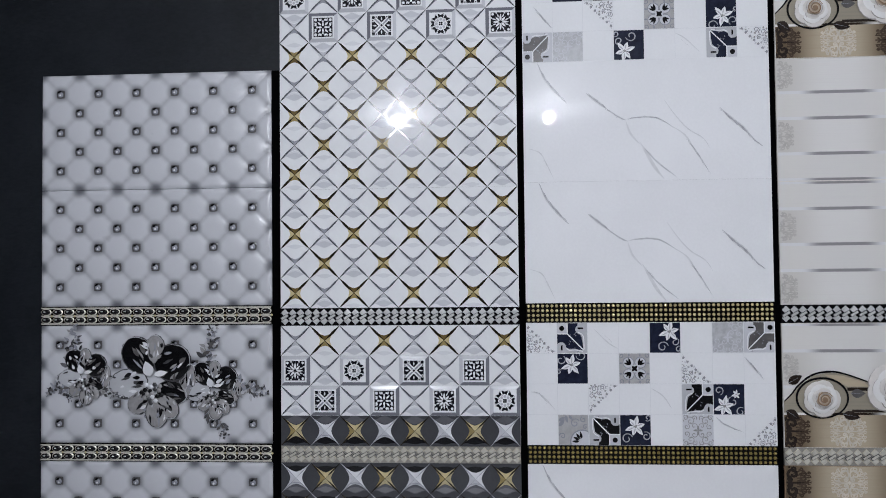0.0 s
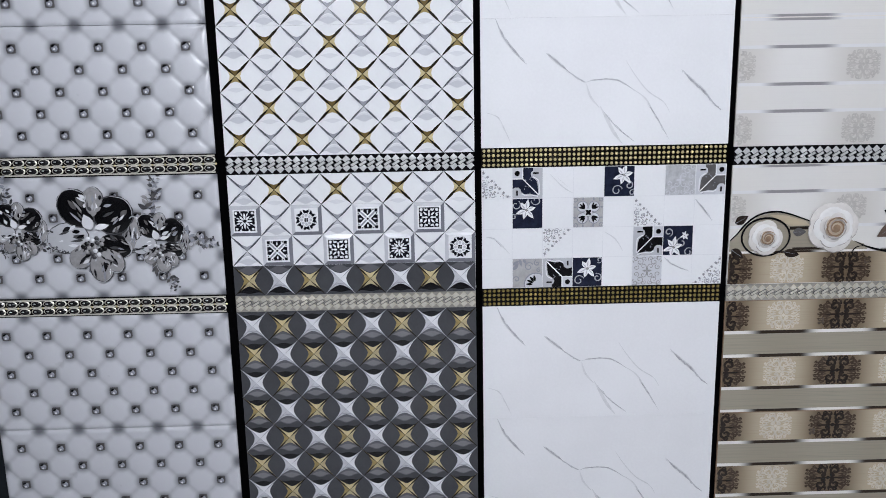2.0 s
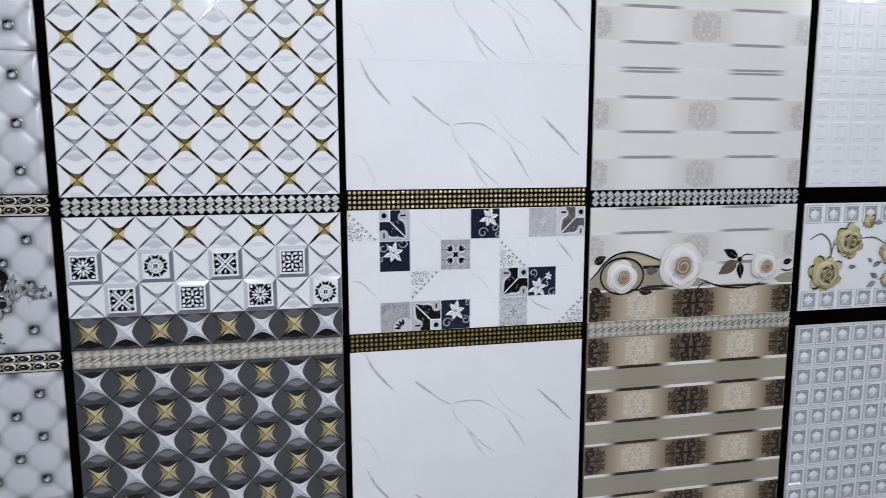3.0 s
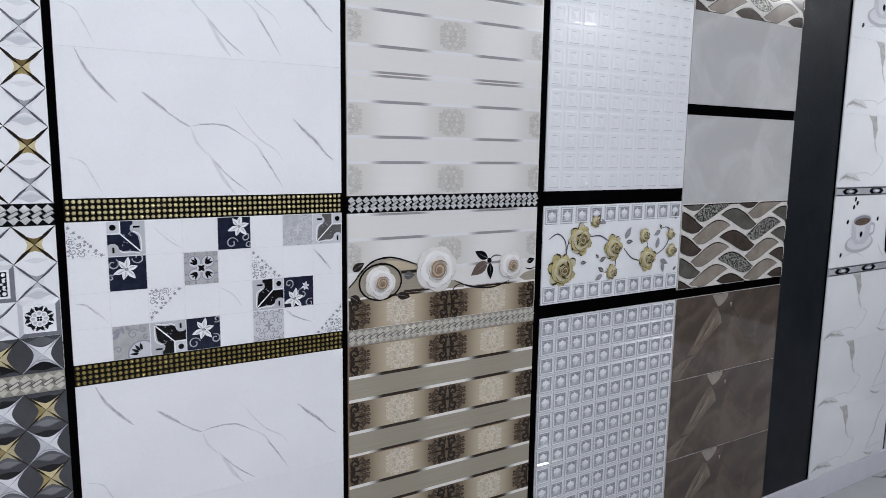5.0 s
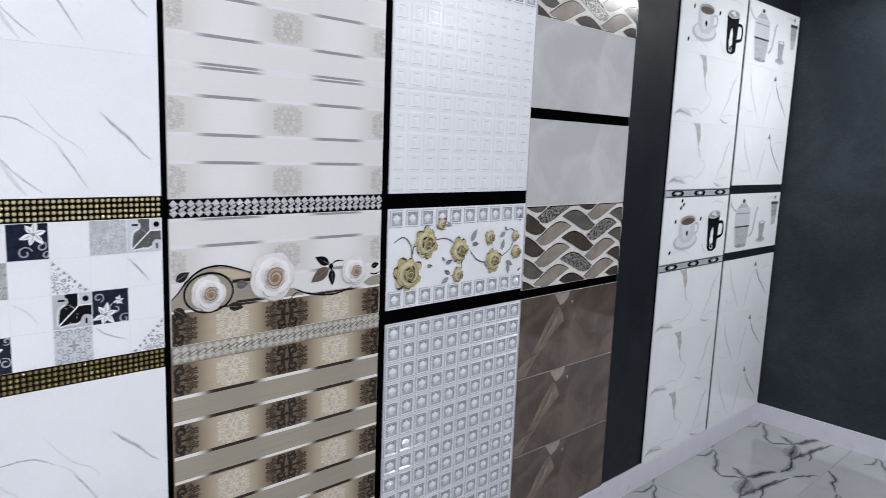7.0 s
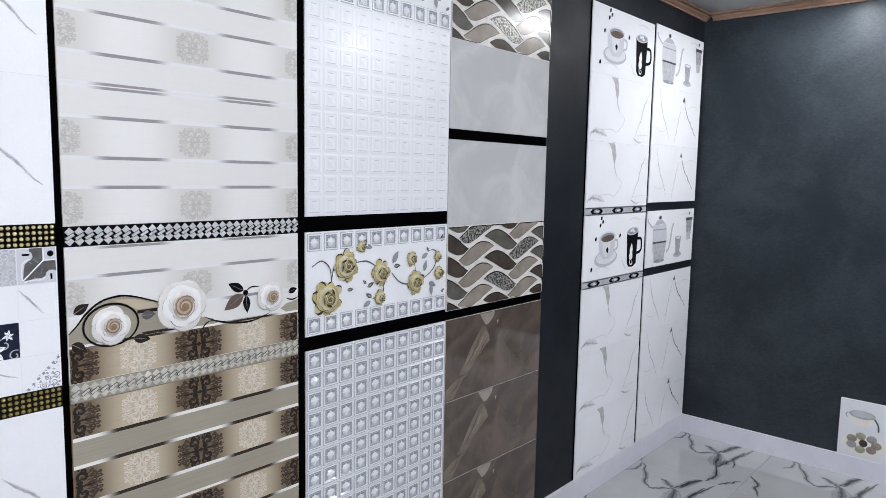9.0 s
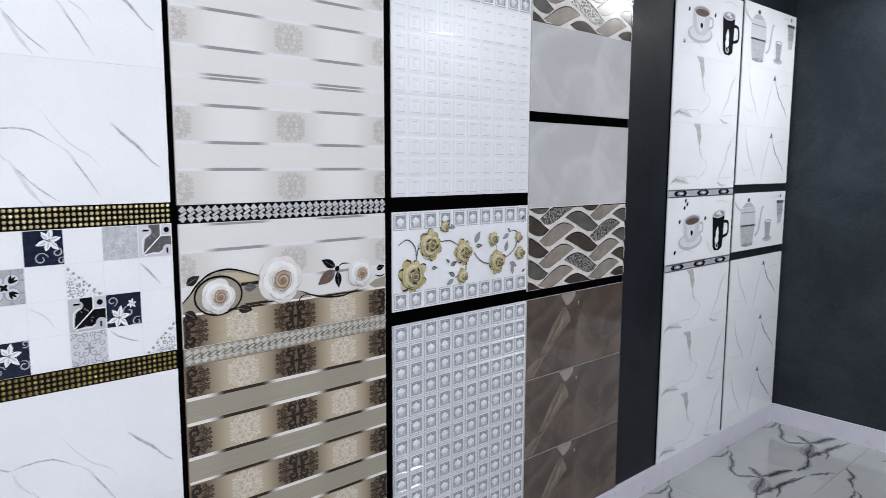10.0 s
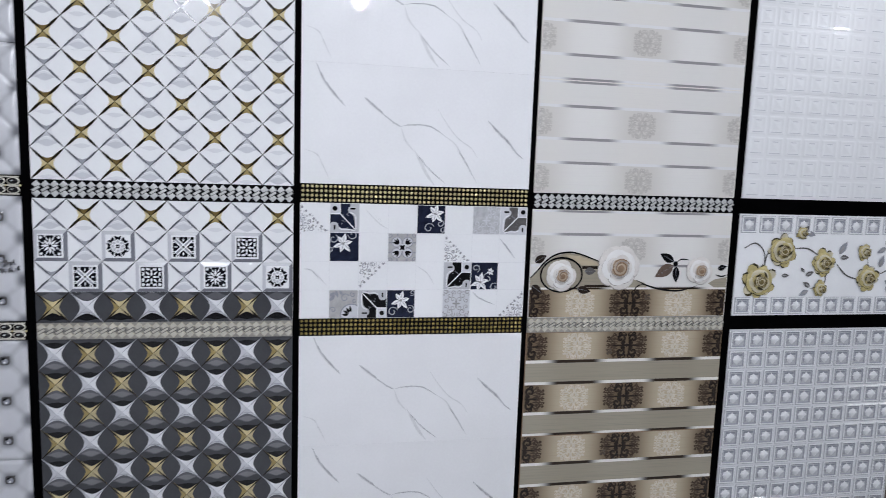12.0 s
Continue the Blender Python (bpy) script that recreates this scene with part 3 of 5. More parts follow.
def star_light(s, x, z, gold):
    # Pale grey crescents print the shading of the domed lenses.
    soft = [(0.06, 0.90, 0.14, 0.86, HAZE), (0.1, 0.72, 0.2, 0.8, MIST)]
    if gold:
        star_cell(s, x, z, C, 0.0250, (STAR_M, STAR_Y, STAR_B, STAR_Y, STAR_B), WHITE, ([(0.0, 0.45, 0.2, 0.8, HAZE)], []), STAR_K, 0.955, 0.0, 0.00003, 0.0046)
    else:
        star_cell(s, x, z, C, 0.0262, (STAR_S, STAR_W, STAR_G, STAR_W, STAR_G), WHITE, (soft, []), STEEL, 0.965, 0.0, 0.00003, 0.0036)


def star_smoke(s, x, z, gold, flip=False):
    # Grey and black crescents print the lit and shadowed parts of the lenses.
    low, top = [(0.0, 0.96, 0.1, 0.9, GLAZE_MID), (0.1, 0.7, 0.2, 0.8, GLAZE_LO)], [(0.3, 0.98, 0.12, 0.88, GLAZE_BLK)]
    if flip:
        low, top = [(0.2, 0.99, 0.08, 0.92, GLAZE_BLK)], [(0.0, 0.9, 0.15, 0.85, GLAZE_MID)]
    if gold:
        star_cell(s, x, z, C, 0.0240, (STAR_H, STAR_H, STAR_Y, STAR_M, STAR_T), DARKGL, (low, top), STAR_K, 0.86, 0.0006, 0.0012, 0.0030)
    else:
        star_cell(s, x, z, C, 0.0225, (STAR_S, STAR_W, STAR_W, STAR_S, STAR_S), DARKGL, (low, top), STAR_G, 0.87, 0.0006, 0.0012, 0.0017)
        s.stroke([(x + C * t, z + 0.0228 + 0.0035 * math.sin(math.pi * (t - 0.28) / 0.44)) for t in (0.28, 0.39, 0.5, 0.61, 0.72)], 0.0022, STAR_G, 0.0022, (0.2, 0.2), 2)


C = 0.0749


def star_white():
    s = body(WHITE, -0.0004)
    for j in range(4):
        for i in range(8):
            gold = (i + j) % 2 == 0
            star_light(s, i * C, j * C, gold)
    return [("tile", s, "")]


def star_dark():
    s = body(DARKGL, -0.0004)
    for j in range(4):
        for i in range(8):
            star_smoke(s, i * C, j * C, (i + j) % 2 == 0)
    return [("tile", s, "")]


def ornament(s, cx, cz, kind, r, h, ink):
    """Small black-and-white tile ornaments: white shapes on a dark square."""
    def petal(a, d, length, width, mat, up=0.0003):
        s.poly(leafpts(cx + d * r * math.cos(a), cz + d * r * math.sin(a), length * r, width * r, a), mat, h + up)

    def dot(x, z, q, mat, up=0.0003, n=8):
        s.disc(cx + x * r, cz + z * r, q * r, mat, h + up, n=n)

    if kind != "rosette":
        s.rect(cx - r, cz - r, cx + r, cz + r, ink, h)
    if kind == "sun":
        for i in range(8):
            a = math.pi * i / 4
            petal(a, 0.12, 0.72 if i % 2 == 0 else 0.62, 0.22, WHITE)
            petal(a + 0.39, 0.5, 0.42, 0.14, OFFWHITE)
        for a in (-1, 1):
            for b in (-1, 1):
                dot(a * 0.8, b * 0.8, 0.14, WHITE)
                dot(a * 0.93, b * 0.42, 0.09, OFFWHITE)
                dot(a * 0.42, b * 0.93, 0.09, OFFWHITE)
        dot(0, 0, 0.13, ink, 0.0006)
    elif kind == "rosette":
        for i in range(8):
            a = math.pi * (i + 0.5) / 4
            dot(0.74 * math.cos(a), 0.74 * math.sin(a), 0.36, ink, 0.0)
            dot(0.98 * math.cos(a), 0.98 * math.sin(a), 0.1, OFFWHITE, 0.0003)
        dot(0, 0, 0.7, ink, 0.0001, 16)
        for i in range(8):
            a = math.pi * i / 4
            dot(0.46 * math.cos(a), 0.46 * math.sin(a), 0.25, WHITE, 0.0004)
            dot(0.46 * math.cos(a), 0.46 * math.sin(a), 0.15, PALE, 0.0006)
            petal(a + 0.39, 0.62, 0.3, 0.12, WHITE, 0.0005)
        dot(0, 0, 0.3, WHITE, 0.0008, 12)
        for i in range(4):
            dot(0.14 * math.cos(1.57 * i + 0.78), 0.14 * math.sin(1.57 * i + 0.78), 0.1, ink, 0.0010)
    elif kind == "cross":
        for i in range(4):
            a = math.pi * (0.5 * i + 0.25)
            ca, sa = math.cos(a), math.sin(a)
            s.stroke([(cx + 0.05 * r * ca, cz + 0.05 * r * sa), (cx + 1.02 * r * ca, cz + 1.02 * r * sa)], r * 0.44, WHITE, h + 0.0003, (1, 1), 1)
            s.stroke([(cx + 0.2 * r * ca, cz + 0.2 * r * sa), (cx + 1.0 * r * ca, cz + 1.0 * r * sa)], r * 0.16, GREYP, h + 0.0005, (1, 1), 1)
            for d in (-0.24, 0.24):
                dot(1.06 * math.cos(a + d), 1.06 * math.sin(a + d), 0.17, WHITE, 0.0004)
                dot(1.06 * math.cos(a + d), 1.06 * math.sin(a + d), 0.08, ink, 0.0006)
            b = math.pi * 0.5 * i
            petal(b, 0.52, 0.4, 0.16, OFFWHITE, 0.0004)
        dot(0, 0, 0.12, ink, 0.0007)
    else:
        for i in range(4):
            a = math.pi * 0.5 * i
            petal(a, 0.1, 0.5, 0.22, WHITE)
            petal(a + 0.785, 0.3, 0.5, 0.2, WHITE)
            for d in (-0.3, 0.3):
                petal(a + 0.785 + d, 0.72, 0.36, 0.17, OFFWHITE)
                dot(0.82 * math.cos(a + d), 0.82 * math.sin(a + d), 0.12, WHITE)
            dot(0.62 * math.cos(a), 0.62 * math.sin(a), 0.11, OFFWHITE)
            dot(1.1 * math.cos(a + 0.785), 1.1 * math.sin(a + 0.785), 0.16, WHITE)
        dot(0, 0, 0.12, ink, 0.0006)


def star_deco():
    s = body(WHITE, -0.0004)
    out = [("tile", s, "")]
    kinds = {(0, 2): "sun", (2, 2): "rosette", (4, 2): "cross", (6, 2): "lattice", (1, 1): "cross", (3, 1): "lattice", (5, 1): "sun", (7, 1): "rosette"}
    for j in range(4):
        for i in range(8):
            x, z = i * C, j * C
            if j == 0:
                star_smoke(s, x, z, i % 2 == 0, True)
            elif (i, j) in kinds:
                q = Sheet()
                m, e, f = C / 2, 0.0372, 0.0285
                ring = [[(m + a * r, m + b * r, h) for a, b in ((-1, -1), (1, -1), (1, 1), (-1, 1))] for r, h in ((e, 0.0), (f, 0.003))]
                # Bevels shaded in print: lower and right sides dark, upper and left pale.
                for k, mat in enumerate((BEVEL_SHADE, BEVEL_SHADE, PALE, MIST)):
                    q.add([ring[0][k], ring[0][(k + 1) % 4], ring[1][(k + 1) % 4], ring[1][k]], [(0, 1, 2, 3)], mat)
                q.add(ring[1], [(0, 1, 2, 3)], WHITE)
                ornament(q, m - 0.0004, m + 0.0004, kinds[i, j], 0.0244, 0.0034, INK)
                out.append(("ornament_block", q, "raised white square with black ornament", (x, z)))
            else:
                star_light(s, x, z, j == 3 and i % 2 == 1)
    return out


def veins(rows):
    """Printed veins, each a part of its own."""
    out = []
    g = random.Random(31)
    for mat, w, pts in rows:
        s = Sheet()
        if mat in (VEIN_DARK, VEIN_TAN):
            pts = [(x + g.uniform(-0.004, 0.004), z + g.uniform(-0.004, 0.004)) for x, z in curve(pts, 4)]
            s.stroke(pts, w * 1.8, VEIN_SOFT, 0.0003, (0.1, 0.1), 2)
            s.stroke(pts, w * 0.6, mat, 0.0006, (0.3, 0.1), 2)
            s.stroke(pts[1:len(pts) // 2 + 1], w * 0.9, mat, 0.0006, (0.1, 0.1), 2)
            out.append(("vein", s, ""))
            continue
        s.stroke(pts, w, mat, 0.00035 if mat is VEIN_SOFT else 0.0006, (0.1, 0.1), 5)
        if mat is not VEIN_SOFT:
            j = [(x + 0.0025 * math.sin(37 * i + x * 90), z + 0.0022 * math.cos(23 * i + z * 70)) for i, (x, z) in enumerate(curve(pts, 4))]
            s.stroke(j, w * 0.55, mat, 0.0006, (0.1, 0.1), 2)
        if mat is VEIN:
            s.stroke(pts, w * 2.4, VEIN_SOFT, 0.0003, (0.1, 0.1), 5)
        out.append(("vein", s, ""))
    return out


def marble_white():
    s = body(MARBLE)
    v = veins([(VEIN, 0.0032, [(0.036, 0.298), (0.055, 0.257), (0.083, 0.222), (0.108, 0.195)]), (VEIN, 0.0036, [(0.156, 0.219), (0.18, 0.2), (0.207, 0.178)]),
              (VEIN, 0.0020, [(0.2, 0.183), (0.232, 0.16), (0.252, 0.150)]), (VEIN, 0.0018, [(0.252, 0.152), (0.29, 0.157), (0.33, 0.153), (0.37, 0.128)]),
              (VEIN_SOFT, 0.004, [(0.365, 0.132), (0.395, 0.11), (0.418, 0.072), (0.456, 0.012)]), (VEIN, 0.0016, [(0.4, 0.1), (0.422, 0.068), (0.452, 0.018)]),
              (VEIN_SOFT, 0.003, [(0.345, 0.2), (0.372, 0.16), (0.402, 0.126), (0.438, 0.102), (0.455, 0.076)]), (VEIN_SOFT, 0.008, [(0.286, 0.095), (0.305, 0.06), (0.322, 0.03), (0.342, 0.004)]),
              (VEIN_SOFT, 0.005, [(0.252, 0.148), (0.262, 0.118), (0.285, 0.09)]), (VEIN, 0.0014, [(0.292, 0.085), (0.326, 0.045), (0.372, 0.008)]),
              (VEIN, 0.0036, [(0.48, 0.176), (0.506, 0.15), (0.536, 0.124), (0.556, 0.1)]), (VEIN, 0.0018, [(0.548, 0.112), (0.562, 0.094), (0.58, 0.08)]),
              (VEIN_SOFT, 0.003, [(0.012, 0.084), (0.04, 0.073), (0.056, 0.045), (0.074, 0.006)]), (VEIN, 0.0014, [(0.05, 0.056), (0.058, 0.04)])])
    return [("tile", s, "")] + v


def p_flower(s, c, h, at=(0.52, 0.5), second=None, curls=()):
    """A white lily and grey tendrils on navy."""
    s.rect(0.001, 0.001, c - 0.001, c - 0.001, NAVY, h)
    for x, z, r, t, n in curls:
        s.stroke(spiral(c * x, c * z, c * r, t, n, 18, 0.3), c * 0.04, GREYP, h + 0.0003, (0.5, 0.7), 2)
        s.stroke(spiral(c * x + c * 0.01, c * z + c * 0.008, c * r, t, n, 18, 0.3), c * 0.014, PALE, h + 0.0005, (0.5, 0.7), 2)
    for k, (fx, fz, q) in enumerate([(*at, 0.34)] + ([(*second, 0.15)] if second else [])):
        cx, cz, r = c * fx, c * fz, c * q
        for i in range(6):
            a = 0.25 + i * math.pi / 3 + 0.14 * math.sin(2.4 * i)
            le = r * (1.0 if i % 2 else 0.84)
            s.poly(leafpts(cx + 0.08 * r * math.cos(a), cz + 0.08 * r * math.sin(a), le, r * 0.44, a), WHITE, h + 0.0006)
            s.poly(leafpts(cx + 0.15 * r * math.cos(a + 0.12), cz + 0.15 * r * math.sin(a + 0.12), le * 0.7, r * 0.12, a + 0.1), PALE, h + 0.0008)
        s.disc(cx, cz, r * 0.13, STONE, h + 0.0010, n=8)


def p_geo(s, c, h, dark=None, mirror=False):
    """A mitred corner ornament: a pale plate with a dot, a diagonal seam and two tabs with slots."""
    ink, back = dark or (NAVY, PALE)

    def q(x, z):
        return (c * (1 - x) if mirror else c * x), c * z

    def shape(pts, mat, up, soft=0):
        p = [q(x, z) for x, z in pts]
        s.poly(curve(p + p[:1], soft)[:-1] if soft else p, mat, h + up)

    shape([(0.012, 0.012), (0.988, 0.012), (0.988, 0.988), (0.012, 0.988)], back, 0.0)
    shape([(0.012, 0.3), (0.05, 0.34), (0.1, 0.36), (0.2, 0.36), (0.27, 0.3), (0.3, 0.2), (0.4, 0.14), (0.55, 0.15), (0.7, 0.12), (0.86, 0.1), (0.84, 0.3), (0.83, 0.42), (0.8, 0.56), (0.74, 0.62),
           (0.64, 0.68), (0.6, 0.76), (0.62, 0.86), (0.68, 0.9), (0.68, 0.988), (0.34, 0.988), (0.34, 0.64), (0.012, 0.64)], ink, 0.0003)
    shape([(0.012, 0.64), (0.34, 0.64), (0.34, 0.988), (0.012, 0.988)], MIST, 0.0005)
    for a, b in (((0.34, 0.64), (0.86, 0.11)), ((0.34, 0.64), (0.34, 0.988)), ((0.34, 0.64), (0.012, 0.64))):
        s.stroke([q(*a), q(*b)], c * 0.035, WHITE, h + 0.0008, (1, 1), 1)
    s.stroke([q(0.31, 0.16), q(0.42, 0.1), (q(0.62, 0.11)), q(0.84, 0.06)], c * 0.03, WHITE, h + 0.0008, (1, 1), 3)
    s.stroke([q(0.88, 0.12), q(0.88, 0.4), q(0.84, 0.6), q(0.68, 0.7)], c * 0.03, WHITE, h + 0.0008, (1, 1), 3)
    s.disc(*q(0.16, 0.82), c * 0.085, BLACKP, h + 0.0010, n=12)
    s.stroke([q(0.155, 0.1), q(0.155, 0.26)], c * 0.075, BLACKP, h + 0.0010, (0.7, 0.7), 1)
    s.stroke([q(0.68, 0.82), q(0.86, 0.82)], c * 0.075, BLACKP, h + 0.0010, (0.7, 0.7), 1)
    g = random.Random(8)
    for _ in range(9):
        t, o = g.uniform(0.15, 0.85), g.uniform(-0.2, 0.2)
        s.poly(leafpts(*q(0.34 + 0.5 * t + o * 0.5, 0.62 - 0.5 * t + o), c * 0.07, c * 0.03, g.uniform(0, 6)), SOFTLINE, h + 0.0006)


def p_lace(s, c, h):
    """A corner of fine lace: small rings and petals, dense at the corner and loose towards the diagonal."""
    g = random.Random(3)
    for _ in range(230):
        x, z = g.random(), g.random()
        if x + z < 1.0 and g.random() < 1.35 - 0.7 * (x + z):
            r = g.uniform(0.012, 0.030) * c
            s.disc(c * (0.03 + x * 0.94), c * (0.03 + z * 0.94), r, g.choice((LACE, LACE, STONE, MIST)), h + 0.0001 * g.random(), n=6)
    for k in range(7):
        x, z = 0.07 + 0.13 * k, 0.85 - 0.13 * k
        for i in range(5):
            s.poly(leafpts(c * x, c * z, c * 0.055, c * 0.034, 1.257 * i + k), STONE if i % 2 else GREYP, h + 0.0003)
    for x, z, r, t in ((0.16, 0.2, 0.13, 0.4), (0.38, 0.12, 0.1, 2.0), (0.1, 0.46, 0.1, 1.0), (0.3, 0.36, 0.08, 4.0)):
        s.stroke(spiral(c * x, c * z, c * r, t, 1.4, 16), c * 0.022, GREYP, h + 0.0003, (0.8, 0.5), 2)


def p_damask(s, c, h, full=True):
    """Pale grey arabesques; on the fuller one the curls fill the square, on the other they leave its top worn away."""
    s.rect(0.001, 0.001, c - 0.001, c - 0.001, MIST if full else LACE_L, h)
    mat = STONE if full else MIST
    for a in (-1, 1):
        for b in (-1, 1):
            if not full and (b > 0 and a < 0):
                continue
            for x, z, r, t, n in ((0.24, 0.30, 0.14, 0.8, 1.3), (0.36, 0.12, 0.10, 2.0, 1.2), (0.12, 0.40, 0.09, 4.0, -1.2), (0.40, 0.40, 0.09, 0.6, 1.2), (0.12, 0.14, 0.1, 3.4, -1.1)):
                s.stroke([(c / 2 + a * c * (p), c / 2 + b * c * (q)) for p, q in spiral(x, z, r, t, n, 14)], c * 0.026, mat, h + 0.0003, (0.8, 0.5), 1)
            for x, z, t in ((0.3, 0.44, 0.6), (0.44, 0.28, 1.0), (0.2, 0.2, 0.8)):
                s.poly(leafpts(c / 2 + a * c * x, c / 2 + b * c * z, c * 0.09, c * 0.04, math.atan2(b * math.sin(t), a * math.cos(t))), mat, h + 0.0004)
    for i in range(4):
        s.poly(leafpts(c / 2, c / 2, c * 0.16, c * 0.07, i * math.pi / 2), mat, h + 0.0004)


def p_mandala(s, c, h, whole=True):
    """Black petals in threes round a small dark heart, in scalloped grey rings."""
    s.rect(0.001, 0.001, c - 0.001, c - 0.001, STONE_L, h)

    def clipped(pts):
        return [(min(max(x, 0.001), c - 0.001), min(max(z, 0.001), c - 0.001)) for x, z in pts]

    if whole:
        cx = cz = c / 2
        for i in range(4):
            d = math.pi * (0.25 + 0.5 * i)
            ca, sa = math.cos(d), math.sin(d)
            s.disc(cx + c * 0.27 * ca, cz + c * 0.27 * sa, c * 0.19, GREYP, h + 0.0002, n=16)
            s.disc(cx + c * 0.27 * ca, cz + c * 0.27 * sa, c * 0.165, MIST, h + 0.0003, n=16)
            for o in (-0.5, 0, 0.5):
                s.poly(leafpts(cx + c * 0.17 * ca, cz + c * 0.17 * sa, c * 0.24, c * 0.075, d + o), BLACKP, h + 0.0006)
            s.stroke(spiral(cx + c * 0.6 * ca, cz + c * 0.6 * sa, c * 0.1, d, 1.3, 14), c * 0.03, GREYP, h + 0.0004, (0.9, 0.6), 1)
            for o in (-0.36, 0.36):
                s.poly(leafpts(cx + c * 0.42 * math.cos(d + o), cz + c * 0.42 * math.sin(d + o), c * 0.13, c * 0.06, d + o * 2.2), GREYP, h + 0.0004)
        s.disc(cx, cz, c * 0.13, MIST, h + 0.0007, n=14)
        for i in range(4):
            s.poly(leafpts(cx, cz, c * 0.125, c * 0.085, math.pi * (0.25 + 0.5 * i)), BLACKP, h + 0.0009)
        return
    hx, hz = c * 0.78, c * 0.12
    s.poly(clipped(oval(hx, hz, c * 0.4, c * 0.4, 0, 24)), GREYP, h + 0.0002)
    s.poly(clipped(oval(hx, hz, c * 0.36, c * 0.36, 0, 24)), MIST, h + 0.0003)
    for a in (1.75, 2.2, 2.65, 3.1):
        s.poly(leafpts(hx + c * 0.1 * math.cos(a), hz + c * 0.1 * math.sin(a), c * 0.24, c * 0.085, a), BLACKP, h + 0.0006)
    for x, z, l, w, t in ((0.03, 0.62, 0.3, 0.13, 0.9), (0.02, 0.8, 0.24, 0.11, 0.5), (0.24, 0.98, 0.26, 0.1, -1.3), (0.36, 0.98, 0.2, 0.09, -1.0)):
        s.poly(clipped(leafpts(c * x, c * z, c * l, c * w, t)), GREYP, h + 0.0004)
    for x, z, r, t, n in ((0.55, 0.72, 0.16, 0.5, 1.3), (0.82, 0.84, 0.1, 2.0, 1.2), (0.14, 0.3, 0.11, 3.0, -1.2), (0.88, 0.6, 0.08, 1.0, 1.2)):
        s.stroke(spiral(c * x, c * z, c * r, t, n, 16), c * 0.035, GREYP, h + 0.0004, (0.9, 0.5), 1)


def marble_patch():
    s, v = body(MARBLE), Sheet()
    out = [("tile", s, ""), ("joint_grid", v, "faint printed square joints")]
    grey = (STONE_D, MIST)
    plan = {(0, 3): (p_lace, {}), (1, 3): (p_geo, {}), (4, 3): (p_flower, dict(at=(0.64, 0.7), curls=((0.42, 0.2, 0.18, 0.2, 1.1), (0.82, 0.36, 0.14, 2.0, -1.1), (0.93, 0.12, 0.1, 1.0, 1)))),
            (6, 3): (p_damask, dict(full=False)), (7, 3): (p_geo, dict(dark=grey, mirror=True)),
            (1, 2): (p_flower, dict(at=(0.46, 0.62), curls=((0.78, 0.93, 0.17, 3.2, 1.0), (0.12, 0.78, 0.16, 1.0, -1.0), (0.05, 0.4, 0.09, 0.6, 1.2)))), (3, 2): (p_mandala, {}), (5, 2): (p_lace, {}), (2, 1): (p_lace, {}),
            (5, 1): (p_geo, dict(dark=(BLACKP, PALE), mirror=True)),
            (6, 1): (p_flower, dict(at=(0.35, 0.28), second=(0.72, 0.66), curls=((0.18, 0.78, 0.15, 5.0, 1.1), (0.62, 0.42, 0.18, 1.6, 1.0), (0.86, 0.1, 0.15, 1.0, 1.0)))),
            (1, 0): (p_mandala, dict(whole=False)), (2, 0): (p_geo, dict(dark=(BLACKP, PALE))), (3, 0): (p_flower, dict(at=(0.5, 0.62), curls=((0.22, 0.22, 0.18, 0.3, 1.1), (0.84, 0.3, 0.15, 2.0, -1.2), (0.9, 0.9, 0.11, 4.0, 1.1)))),
            (5, 0): (p_damask, {}), (7, 0): (p_lace, {})}
    turns = {(2, 0): 180, (2, 1): 270, (7, 0): 90}
    for (i, j), (f, more) in plan.items():
        q = Sheet()
        f(q, C, 0.0006, **more)
        a = math.radians(turns.get((i, j), 0))
        c, d = round(math.cos(a)), round(math.sin(a))
        q.v = [(C / 2 + c * (x - C / 2) - d * (z - C / 2), y, C / 2 + d * (x - C / 2) + c * (z - C / 2)) for x, y, z in q.v]
        q.v = [(min(max(x, 0.0008), C - 0.0008), y, min(max(z, 0.0008), C - 0.0008)) for x, y, z in q.v]
        if i == 7:
            q.v = [(min(x, C - 0.0022), y, z) for x, y, z in q.v]
        out.append(("patch", q, "small printed patchwork square", (i * C, j * C)))
    for i in range(1, 8):
        v.stroke([(i * C, 0.002), (i * C, 0.297)], 0.0007, HAZE, 0.0003, (1, 1), 1)
    for j in range(1, 4):
        v.stroke([(0.002, j * C), (0.597, j * C)], 0.0007, HAZE, 0.0003, (1, 1), 1)
    out += veins([(VEIN_SOFT, 0.003, [(0.165, 0.285), (0.2, 0.25), (0.225, 0.235)]), (VEIN, 0.0012, [(0.185, 0.275), (0.21, 0.252)]), (VEIN, 0.0022, [(0.525, 0.215), (0.545, 0.192), (0.57, 0.16)]),
              (VEIN_SOFT, 0.004, [(0.01, 0.13), (0.035, 0.122), (0.07, 0.085)]), (VEIN, 0.0012, [(0.012, 0.13), (0.03, 0.126), (0.05, 0.104)]), (VEIN_SOFT, 0.003, [(0.3, 0.14), (0.33, 0.12), (0.35, 0.09)]), (VEIN, 0.0018, [(0.455, 0.07), (0.475, 0.052), (0.52, 0.033)])])
    return out


